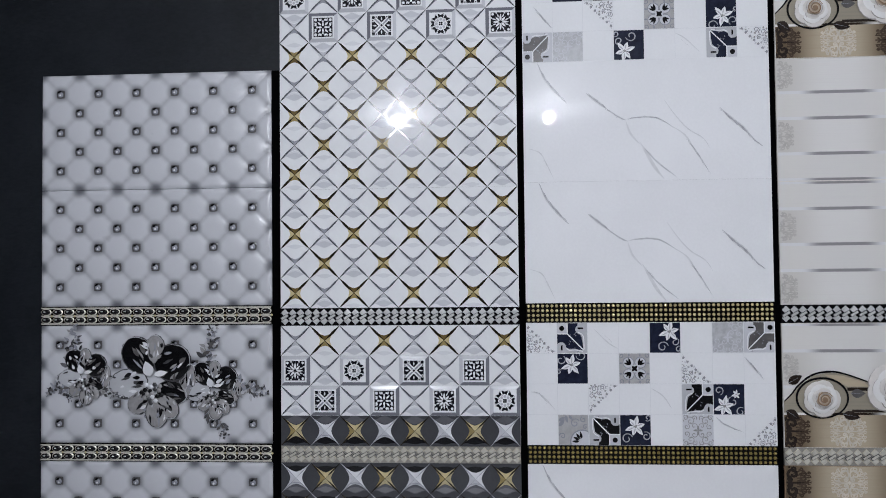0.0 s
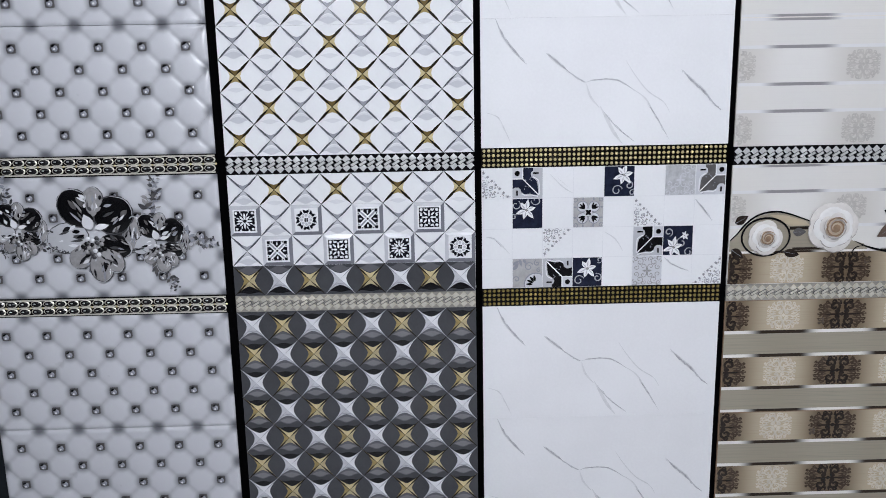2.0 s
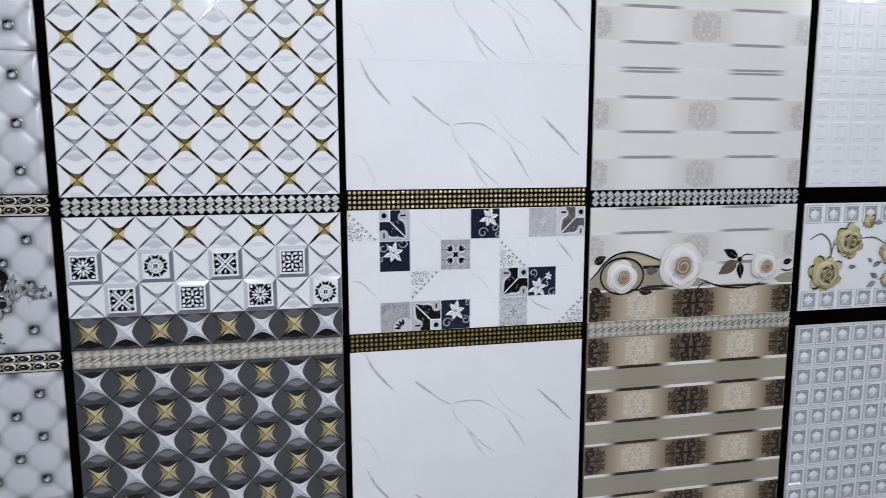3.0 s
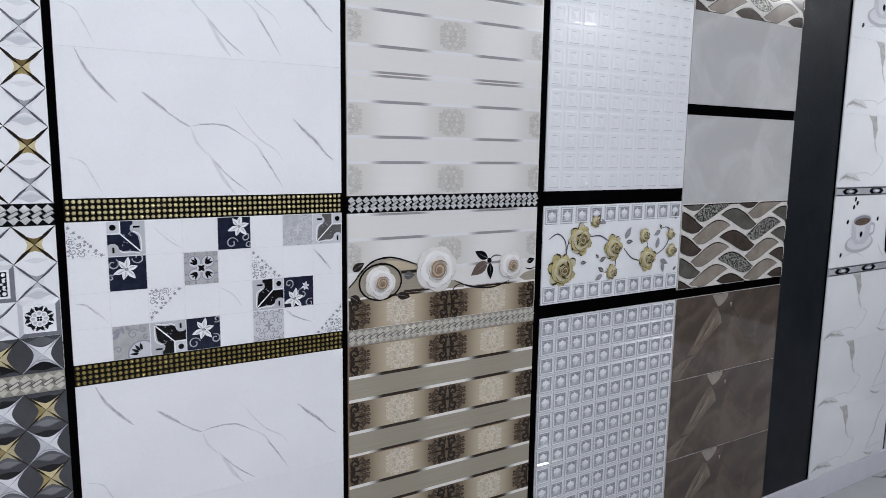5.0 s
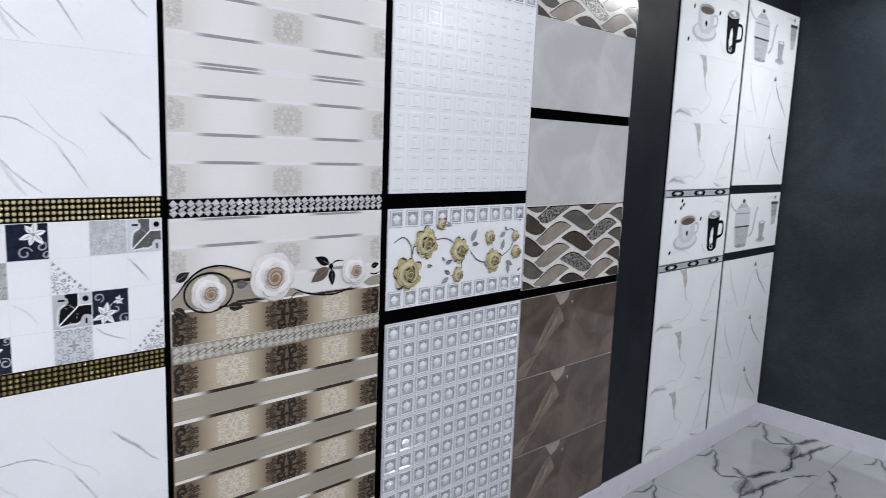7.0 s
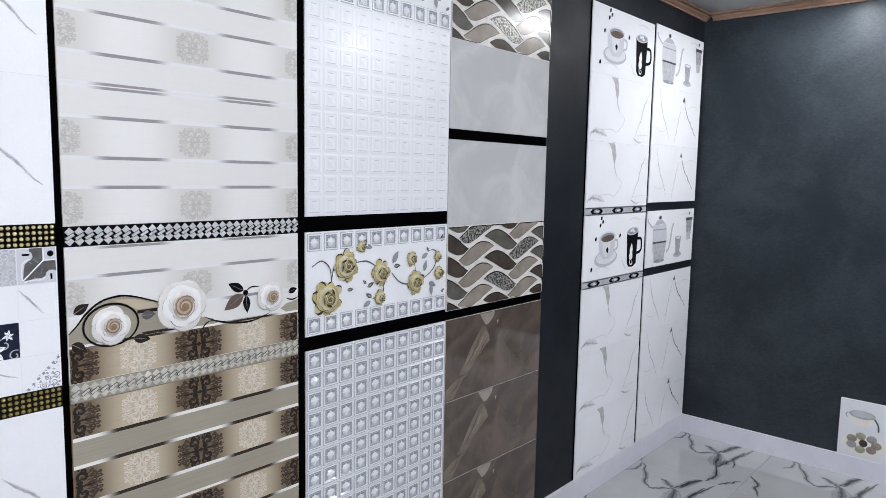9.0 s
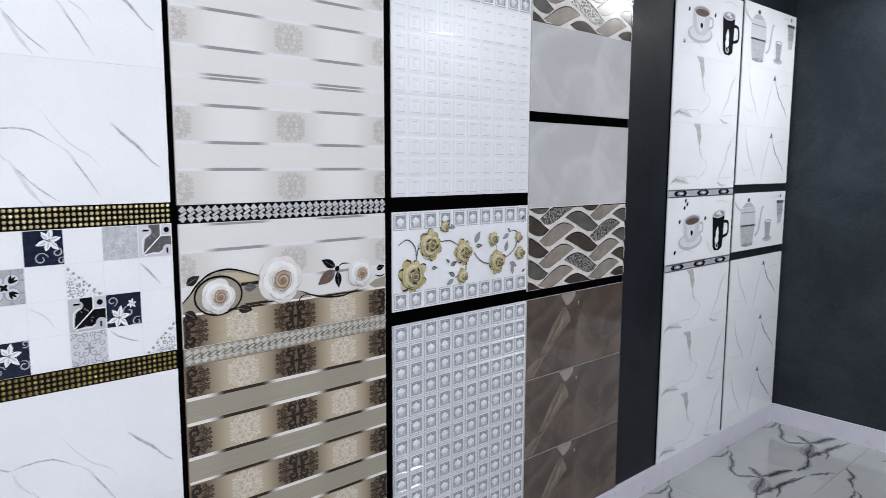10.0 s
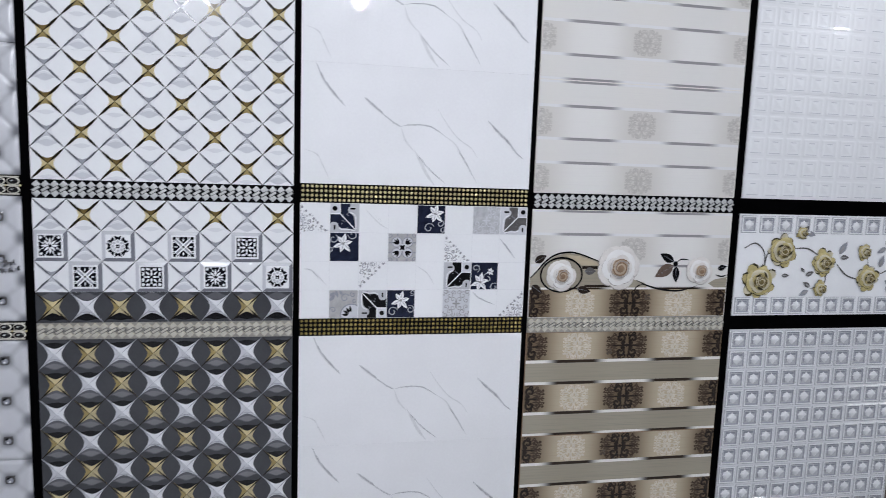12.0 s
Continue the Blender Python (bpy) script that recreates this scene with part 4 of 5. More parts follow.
def crest(s, cx, cz, rx, rz, mat, core, lift, k=1.0):
    """A damask crest, mirrored in both axes: a pair of deep C scrolls about the middle, leafy curls outside them and a small lozenge between."""
    for a in (-1, 1):
        for b in (-1, 1):
            def curl(x, z, r, t, n, w, m, up=0.0):
                s.stroke([(cx + a * p * rx, cz + b * q * rz * (1.02 - 0.38 * p * p)) for p, q in ((x + r * rz / rx * (1 - 0.75 * i / 12) * math.cos(t + n * 2 * math.pi * i / 12), z + r * (1 - 0.75 * i / 12) * math.sin(t + n * 2 * math.pi * i / 12)) for i in range(13))],
                         rz * w * k, m, lift + up, (0.9, 0.5), 1)

            def leaf(x, z, le, w, t, m, up=0.0):
                s.poly(leafpts(cx + a * x * rx, cz + b * z * rz * (1.02 - 0.38 * x * x), le * rz, w * rz * k, math.atan2(b * math.sin(t), a * math.cos(t))), m, lift + up)

            curl(0.30, 0.52, 0.36, 4.4, -1.2, 0.15, core, 0.0002)
            curl(0.34, 0.84, 0.17, 4.9, -1.2, 0.10, core, 0.0002)
            curl(0.20, 0.20, 0.17, 1.2, 1.2, 0.12, core, 0.0002)
            curl(0.66, 0.28, 0.23, 2.4, -1.2, 0.09, mat)
            curl(0.68, 0.66, 0.22, 3.4, 1.2, 0.09, mat)
            curl(0.88, 0.48, 0.14, 3.0, -1.1, 0.07, mat)
            curl(0.60, 0.93, 0.12, 4.0, 1.1, 0.07, mat)
            curl(0.88, 0.84, 0.11, 4.0, 1.1, 0.06, mat)
            for u in (0.12, 0.42, 0.72, 1.0):
                s.stroke([(cx + a * rx * r * math.cos(u - 0.25 * r), cz + b * rz * min(1.0 - 0.3 * r, r * 1.1 * math.sin(u - 0.25 * r) + 0.1)) for r in (0.45, 0.65, 0.85, 1.0)], rz * 0.07 * k, mat, lift, (0.8, 0.3), 2)
            for x, z, le, w, t in ((0.05, 0.62, 0.36, 0.13, 1.35), (0.5, 0.5, 0.26, 0.12, 0.5), (0.48, 0.12, 0.3, 0.11, 0.15), (0.8, 0.1, 0.24, 0.09, 0.3), (0.5, 0.72, 0.25, 0.1, 1.0), (0.82, 0.66, 0.2, 0.08, 0.7), (0.12, 0.9, 0.18, 0.09, 0.4)):
                leaf(x, z, le, w, t, core if x < 0.45 else mat, 0.0001)
        s.stroke([(cx + a * rx * 0.05, cz), (cx + a * rx * 0.3, cz + rz * 0.02), (cx + a * rx * 0.75, cz)], rz * 0.1 * k, core, lift + 0.0002, (1.0, 0.1), 3)
    s.disc(cx, cz, rx * 0.13, core, lift + 0.0003, n=4, rz=rz * 0.14)


def bands(s, brown, top=TH, low=0.0):
    """Woven bands: patterned ribbons crossing plain ones, with shaded and shining ends."""
    rib, mid, dash, d = (RIB_BROWN, RIB_LINEN, RIB_SHINE, 0.0085) if brown else (RIB_LIGHT, RIB_PLAIN, RIB_DASH, 0.0075)
    e = 0.0008
    for z0 in (0.0, 0.15):
        for a, b, m in ((0, 0.079, rib), (0.079, 0.079 + d, dash), (0.079 + d, 0.15 - d, mid), (0.15 - d, 0.15, dash)):
            a, b = max(z0 + a, low, e), min(z0 + b, top, TH - e - 0.0008)
            if b > a + 1e-4:
                s.rect(e, a, TW - e - 0.0008, b, m, 0.0003)


def damask_row(out, z, brown, h=0.072):
    text = "dark brown scroll print" if brown else "faint beige scroll print"
    for x in (0.0, 0.3, 0.6):
        q = Sheet()
        if brown:
            crest(q, x, z, 0.064, h * 0.54, UMBER, BROWN, 0.0008, 1.25)
        else:
            crest(q, x, z, 0.041, h * 0.49, GHOST, GHOST, 0.0008)
        within(q)
        out.append(("scroll_print", q, text))
    if brown:
        for x in (0.15, 0.45):
            q = Sheet()
            crest(q, x, z, 0.043, h * 0.52, LTSCROLL, LTSCROLL, 0.0008, 0.75)
            out.append(("scroll_print", q, "cream scroll print"))


def within(q):
    """Leaves out what would reach past the tile's sides."""
    keep = [k for k, f in enumerate(q.f) if all(0.0012 < q.v[i][0] < TW - 0.002 for i in f)]
    q.f, q.m, q.s = [q.f[k] for k in keep], [q.m[k] for k in keep], [q.s[k] for k in keep]


def woven(brown):
    s = body(CREAM if not brown else TAN)
    bands(s, brown)
    out = [("tile", s, "")]
    for z in (0.0395, 0.1895):
        damask_row(out, z, brown)
    return out


def rose(r, shades, heart, line):
    """A full-blown rose: overlapping petals that step up towards a coiled heart."""
    s = Sheet()
    g = random.Random(int(r * 1e5))
    for k, mat in enumerate(shades):
        q = r * (1 - 0.2 * k)
        n = 5 if k < 2 else 4
        for i in range(n):
            a = 2 * math.pi * i / n + 0.7 * k + g.uniform(-0.25, 0.25)
            x, z = q * 0.46 * math.cos(a), q * 0.46 * math.sin(a)
            base = 0.0006 + 0.0024 * k + 0.0004 * i
            wide = q * 0.56 * g.uniform(0.92, 1.1)
            # Darker oval, set down and left, paints the shadow behind each petal.
            s.disc(x * 0.98 - r * 0.012, z * 0.98 - r * 0.02, wide * 1.05, line, base + 0.0016, q * 0.50, a + math.pi / 2, 16)
            s.dome(x, z, wide, mat, 0.0028, q * 0.48, a + math.pi / 2, 16, base + 0.0017, (1.0, 0.9, 0.7, 0.4))
    top = 0.0030 + 0.0024 * len(shades)
    s.dome(0, 0, r * 0.30, shades[-1], 0.003, n=14, base=top)
    s.dome(r * 0.02, -r * 0.02, r * 0.17, heart, 0.003, n=12, base=top + 0.0012)
    s.stroke(spiral(0, 0, r * 0.40, 0.4, 2.6, 34, 0.05), r * 0.06, heart, top + 0.0042, (0.6, 0.3), 1)
    s.stroke(spiral(0, 0, r * 0.48, 2.4, 1.3, 24, 0.4), r * 0.035, line, top + 0.0048, (0.3, 0.3), 1)
    return s


def woven_roses():
    s, w = body(CREAM), Sheet()
    out = [("tile", s, "")]
    bands(s, False, TH, 0.085)
    s.rect(0.0014, 0.0014, TW - 0.0022, 0.079, RIB_BROWN, 0.0003)
    s.rect(0.0014, 0.079, TW - 0.0022, 0.0845, RIB_SHINE, 0.0003)
    s.poly([(0.0014, 0.0846), (0.35, 0.0846), (0.34, 0.098), (0.27, 0.118), (0.235, 0.15), (0.19, 0.162), (0.14, 0.178), (0.105, 0.181), (0.07, 0.173), (0.04, 0.15), (0.02, 0.128), (0.0014, 0.112)], RIB_LINEN, 0.0006)
    s.poly([(0.56, 0.0846), (0.5978, 0.0846), (0.5978, 0.115), (0.56, 0.108), (0.54, 0.096)], RIB_LINEN, 0.0006)
    s.poly([(0.095, 0.176), (0.14, 0.173), (0.19, 0.158), (0.2, 0.147), (0.15, 0.147)], RIB_BROWN, 0.0009)
    s.rect(0.15, 0.137, 0.215, 0.145, BROWN, 0.0009)
    s.rect(0.16, 0.0855, 0.26, 0.092, BROWN, 0.0009)
    damask_row(out, 0.0395, True)
    for x in (0.0, 0.3, 0.6):
        q = Sheet()
        crest(q, x, 0.192, 0.038, 0.033, GHOST, GHOST, 0.0008)
        within(q)
        out.append(("scroll_print", q, "faint beige scroll print"))
    w.stroke([(0.002, 0.112), (0.02, 0.13), (0.038, 0.152), (0.069, 0.175), (0.108, 0.183), (0.143, 0.178), (0.2, 0.158)], 0.0048, BLACKP, 0.0014, (0.5, 0.6))
    w.stroke([(0.091 + 0.060 * math.cos(a), 0.120 + 0.0475 * math.sin(a)) for a in (i * 0.4 - 1.3 for i in range(17))], 0.0050, BLACKP, 0.0018, (0.8, 0.8), 3)
    w.stroke([(0.315, 0.106), (0.35, 0.09), (0.4, 0.078), (0.455, 0.076), (0.505, 0.09)], 0.0052, BLACKP, 0.0014)
    w.stroke([(0.345, 0.094), (0.322, 0.09), (0.312, 0.078), (0.316, 0.068)], 0.003, BLACKP, 0.0014)
    w.stroke([(0.434, 0.156), (0.45, 0.166), (0.474, 0.164)], 0.0034, BLACKP, 0.0014)
    w.stroke([(0.56, 0.122), (0.58, 0.117), (0.598, 0.122)], 0.004, BLACKP, 0.0014)
    for x, z, l, b, t, m in ((0.012, 0.155, 0.038, 0.022, 0.52, BROWN), (0.006, 0.09, 0.038, 0.024, -0.6, BROWN), (0.138, 0.082, 0.042, 0.022, -0.22, BROWN), (0.158, 0.131, 0.034, 0.022, 0.0, STONE_D),
                             (0.427, 0.159, 0.05, 0.024, 2.67, BLACKP), (0.426, 0.149, 0.066, 0.034, 3.70, COFFEE), (0.434, 0.146, 0.048, 0.022, -1.5, BLACKP), (0.566, 0.139, 0.03, 0.017, 0.25, BLACKP)):
        w.poly(leafpts(x, z, l, b, t), m, 0.0016)
        w.stroke([(x, z), (x + l * 0.8 * math.cos(t), z + l * 0.8 * math.sin(t))], 0.001, GREYP, 0.002, (1, 0.3), 1)
    w.disc(0.432, 0.153, 0.0075, BLACKP, 0.002)
    return out + [("vine", w, "black vine with dark leaves"),
            ("rose", rose(0.047, (SHELL, IVORY, SHELL, BLUSH), TAN, PETAL_SHADE), "ivory rose with tan heart", (0.090, 0.119)), ("rose", rose(0.068, (SHELL, IVORY, SHELL, BLUSH), TAN, PETAL_SHADE), "large ivory rose with tan heart", (0.258, 0.142)),
            ("rose", rose(0.044, (SHELL, IVORY, SHELL, BLUSH), TAN, PETAL_SHADE), "small ivory rose with tan heart", (0.508, 0.134))]


def stud_cell(s, x, z, c, strong):
    if strong:
        # Grey recess sides and the top and left bars paint the cell's inner shadow.
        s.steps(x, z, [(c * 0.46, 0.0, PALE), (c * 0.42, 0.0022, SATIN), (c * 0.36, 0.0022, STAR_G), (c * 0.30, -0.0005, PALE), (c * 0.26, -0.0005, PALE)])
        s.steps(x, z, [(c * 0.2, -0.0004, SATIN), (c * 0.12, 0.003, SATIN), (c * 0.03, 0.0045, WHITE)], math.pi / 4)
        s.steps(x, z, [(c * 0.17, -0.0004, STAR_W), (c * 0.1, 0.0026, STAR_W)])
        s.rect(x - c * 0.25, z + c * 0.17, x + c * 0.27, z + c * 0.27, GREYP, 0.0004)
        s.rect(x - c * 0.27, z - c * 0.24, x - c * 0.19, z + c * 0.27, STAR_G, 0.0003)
    else:
        s.steps(x, z, [(c * 0.44, 0.0, SATIN), (c * 0.39, 0.0004, SATIN), (c * 0.33, 0.0004, SATIN), (c * 0.28, 0.0001, SATIN), (c * 0.2, 0.0001, SATIN), (c * 0.06, 0.0006, SATIN)])
        s.rect(x - c * 0.16, z + c * 0.2, x + c * 0.14, z + c * 0.24, MIST, 0.0009)
        s.rect(x - c * 0.30, z - c * 0.34, x + c * 0.30, z - c * 0.30, MIST, 0.0009)


def studs(strong):
    s = body(OFFWHITE if strong else SATIN, -0.0006)
    for j in range(5):
        for i in range(10):
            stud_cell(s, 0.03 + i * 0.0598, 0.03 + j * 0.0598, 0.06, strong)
    return [("tile", s, "")]


def stud_flowers():
    s, w = body(WHITE, -0.0006), Sheet()
    out = [("tile", s, ""), ("vine", w, "grey vine with leaves")]
    for i in range(10):
        for z in (0.03, 0.27):
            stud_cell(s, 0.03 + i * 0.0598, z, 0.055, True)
    for p in ([(0.021, 0.200), (0.056, 0.215), (0.086, 0.190), (0.091, 0.145)], [(0.091, 0.145), (0.099, 0.185), (0.125, 0.205)], [(0.187, 0.200), (0.232, 0.200), (0.278, 0.175)], [(0.335, 0.155), (0.374, 0.120), (0.432, 0.105)],
              [(0.464, 0.115), (0.525, 0.145), (0.553, 0.195), (0.531, 0.215), (0.503, 0.210)], [(0.297, 0.135), (0.297, 0.095), (0.251, 0.080)], [(0.437, 0.185), (0.447, 0.145)], [(0.187, 0.235), (0.214, 0.255)]):
        w.stroke(p, 0.0042, STONE_D, 0.0012, (0.6, 0.3))
    for x, z, t, l in ((0.340, 0.185, 1.0, 0.045), (0.345, 0.175, 0.0, 0.03), (0.251, 0.085, 2.6, 0.03), (0.246, 0.075, 3.6, 0.035), (0.232, 0.120, 0.4, 0.03), (0.228, 0.130, 2.4, 0.02), (0.486, 0.145, 1.3, 0.04), (0.509, 0.105, -0.4, 0.04),
                       (0.520, 0.095, -1.4, 0.035), (0.503, 0.205, 3.6, 0.035), (0.509, 0.210, 2.2, 0.02), (0.573, 0.240, 1.5, 0.03), (0.573, 0.065, 0.6, 0.02), (0.219, 0.250, -0.3, 0.035), (0.210, 0.245, 0.9, 0.03), (0.151, 0.120, 0.0, 0.025)):
        w.poly(leafpts(x, z, l, l * 0.48, t), STONE_D if l < 0.034 else GREYP, 0.0014)
        w.poly(leafpts(x, z, l * 0.7, l * 0.2, t), STONE, 0.0018)
    for x, z, r in ((0.077, 0.104, 0.058), (0.146, 0.194, 0.054), (0.288, 0.158, 0.044), (0.285, 0.08, 0.027), (0.447, 0.113, 0.042), (0.427, 0.193, 0.029), (0.561, 0.135, 0.028), (0.553, 0.19, 0.02), (0.207, 0.247, 0.022)):
        q = rose(r * 0.80, (GOLD_Y, GOLD_P, GOLD_Y, GOLD_P), GOLD_M, OLIVE)
        g = random.Random(int(x * 1e4))
        for i in range(9):
            t = 0.7 * i + 40 * x + g.uniform(-0.25, 0.25)
            w, d = r * g.uniform(0.26, 0.42), r * g.uniform(0.5, 0.68)
            for grow, mat, h in ((1.07, OLIVE, 0.0009), (1.0, GOLD_P if i % 2 else GOLD_Y, 0.0010)):
                q.disc(d * math.cos(t), d * math.sin(t), w * grow, mat, h + 0.0002 * i, w * g.uniform(0.6, 0.85) * grow, t + g.uniform(-0.8, 0.8), 9)
        for i in range(5):
            t = 1.3 * i + 20 * x
            q.poly(leafpts(0.36 * r * math.cos(t), 0.36 * r * math.sin(t), r * 0.4, r * 0.12, t + 1.9 + g.uniform(-0.4, 0.4)), (OLIVE, GOLD_M)[i % 2], 0.0128)
        out.append(("gold_rose", q, "pale gold embossed rose", (x, z)))
    return out


def cloud_tile(mat, shards):
    s = body(mat, 0.0, 0.0004, BISCUIT)
    out = [("tile", s, "")]
    if shards:
        g = random.Random(21)
        for pts, mat in (([(0.075, 0.085), (0.11, 0.13), (0.15, 0.185), (0.205, 0.25), (0.225, 0.248), (0.25, 0.215), (0.255, 0.19), (0.215, 0.165), (0.165, 0.12), (0.12, 0.082)], SHARD),
                         ([(0.19, 0.2965), (0.285, 0.2975), (0.278, 0.285), (0.262, 0.268), (0.245, 0.252), (0.23, 0.25), (0.21, 0.272)], SHARD_L),
                         ([(0.003, 0.045), (0.05, 0.07), (0.095, 0.082), (0.13, 0.084), (0.1, 0.07), (0.075, 0.04), (0.045, 0.006), (0.003, 0.004)], SHARD),
                         ([(0.293, 0.262), (0.305, 0.258), (0.303, 0.243)], SHARD_L)):
            v = Sheet()
            v.poly([(x + g.uniform(-0.003, 0.003) * (0.01 < x), z + g.uniform(-0.003, 0.002) * (0.01 < z < 0.29)) for x, z in pts], mat, 0.0005)
            out.append(("shard", v, "pale beige angular vein"))
        for a, b, w, mat in (((0.10, 0.095), (0.21, 0.235), 0.008, SHARD_D), ((0.135, 0.1), (0.235, 0.2), 0.006, SHARD_D), ((0.03, 0.03), (0.08, 0.07), 0.006, SHARD_D), ((0.16, 0.15), (0.215, 0.215), 0.004, SHARD_L)):
            v = Sheet()
            v.stroke([a, ((a[0] + b[0]) / 2 + 0.006, (a[1] + b[1]) / 2 - 0.004), b], w, mat, 0.0007, (0.1, 0.1), 5)
            out.append(("streak", v, ""))
        out += veins([(TAUPE_D, 0.002, [(0.305, 0.245), (0.35, 0.2), (0.4, 0.15)]), (TAUPE_D, 0.003, [(0.4, 0.12), (0.44, 0.1), (0.5, 0.12)])])
    return out


def waves():
    """Staggered curved inlays that lean to and fro between raised cream ribs."""
    s = body(RIB, -0.0005)
    out = [("tile", s, "")]
    g = random.Random(4)
    top = curve([(0, -0.010), (0.035, 0.009), (0.08, 0.037), (0.12, 0.053), (0.15, 0.056), (0.185, 0.049), (0.217, 0.034)], 3)
    low = curve([(0, -0.010), (0.03, -0.023), (0.065, -0.027), (0.10, -0.017), (0.15, 0.006), (0.19, 0.023), (0.217, 0.034)], 3)
    n = len(top)

    def clip(x, z):
        return min(max(x, 0.002), TW - 0.003), min(max(z, 0.002), TH - 0.003)

    for k in range(-2, 5):
        for j in range(-1, 5):
            x0, z0 = 0.05 + 0.15 * k, 0.022 + 0.08 * j - 0.04 * (k % 2)
            turn = (lambda p: clip(x0 + p[0], z0 + p[1])) if k % 2 == 0 else (lambda p: clip(x0 + 0.222 - p[0], z0 + p[1]))
            up, down = [turn(p) for p in top], [turn(p) for p in low]
            if max(p[0] for p in up) - min(p[0] for p in up) < 0.012 or max(p[1] for p in up) - min(p[1] for p in down) < 0.008:
                continue
            q = Sheet()
            tone = GLITTER if (k, j) in ((0, 3), (2, 2), (1, 1)) else g.choice((TAUPE_D, TAUPE_G, TAUPE_D)) if k % 2 else g.choice((TAUPE_L, TAUPE_L, TAUPE_G))
            q.add([(x, z, 0.0008) for x, z in up + down], [(i, i + 1, n + i + 1, n + i) if k % 2 else (n + i, n + i + 1, i + 1, i) for i in range(n - 1)], tone)
            # Dark line draws the shading below the rib on the upper edge.
            q.stroke([(x, z - 0.002) for x, z in up[1:-1]], 0.0035, BROWN, 0.0011, (0.3, 0.3), 1)
            q.stroke([(x, z + 0.001) for x, z in down[2:-2]], 0.002, STONE_D, 0.0011, (0.3, 0.3), 1)
            q.stroke([(x, z + 0.004) for x, z in up[2:-2]], 0.0055, RIB, 0.0028, (0.4, 0.4), 1)
            q.v = [(min(max(x, 0.0015), TW - 0.0025), y, min(max(z, 0.0015), TH - 0.0025)) for x, y, z in q.v]
            out.append(("inlay", q, ""))
    return out


def kitchen_marble(kind, deco=False):
    s, v, w = body(MARBLE), [], Sheet()
    if deco:
        v = veins([(VEIN_SOFT, 0.008, [(0.42, 0.265), (0.48, 0.275), (0.56, 0.262)]), (VEIN_SOFT, 0.006, [(0.1, 0.045), (0.18, 0.055), (0.26, 0.03)]), (VEIN_TAN, 0.003, [(0.36, 0.09), (0.385, 0.05), (0.42, 0.02)])])
    elif kind == 0:
        w.poly([(0.185, 0.297), (0.245, 0.297), (0.262, 0.24), (0.25, 0.195), (0.235, 0.215), (0.215, 0.27)], VEIN_TAN, 0.0005)
        v = veins([(VEIN_TAN, 0.006, [(0.25, 0.21), (0.258, 0.17), (0.28, 0.135)]), (VEIN_SOFT, 0.006, [(0.28, 0.14), (0.325, 0.115), (0.29, 0.07), (0.22, 0.035)]),
                  (VEIN_TAN, 0.012, [(0.012, 0.022), (0.05, 0.044), (0.09, 0.038), (0.13, 0.036), (0.165, 0.022)]), (VEIN_SOFT, 0.02, [(0.01, 0.03), (0.06, 0.05), (0.12, 0.045), (0.16, 0.03)]), (VEIN_TAN, 0.0055, [(0.57, 0.25), (0.53, 0.2), (0.49, 0.12), (0.435, 0.035)]),
                  (VEIN_TAN, 0.007, [(0.425, 0.03), (0.46, 0.016), (0.515, 0.012)]), (VEIN_SOFT, 0.004, [(0.43, 0.04), (0.52, 0.05), (0.59, 0.05)]), (VEIN_SOFT, 0.005, [(0.08, 0.05), (0.2, 0.06), (0.25, 0.045)])])
    else:
        w.poly([(0.355, 0.24), (0.375, 0.272), (0.392, 0.24), (0.376, 0.246)], LINE, 0.0005)
        v = veins([(VEIN_DARK, 0.006, [(0.38, 0.25), (0.43, 0.17), (0.49, 0.12), (0.56, 0.055)]), (VEIN_TAN, 0.004, [(0.35, 0.23), (0.32, 0.15), (0.29, 0.07), (0.275, 0.01)]),
                  (VEIN_TAN, 0.005, [(0.07, 0.285), (0.1, 0.19), (0.16, 0.1), (0.21, 0.03)]), (VEIN_SOFT, 0.005, [(0.4, 0.2), (0.5, 0.23), (0.58, 0.22)]), (VEIN_SOFT, 0.004, [(0.02, 0.1), (0.1, 0.07), (0.2, 0.09)])])
    return [("tile", s, "")] + v + ([("vein", w, "wedge-shaped dark vein")] if w.f else [])


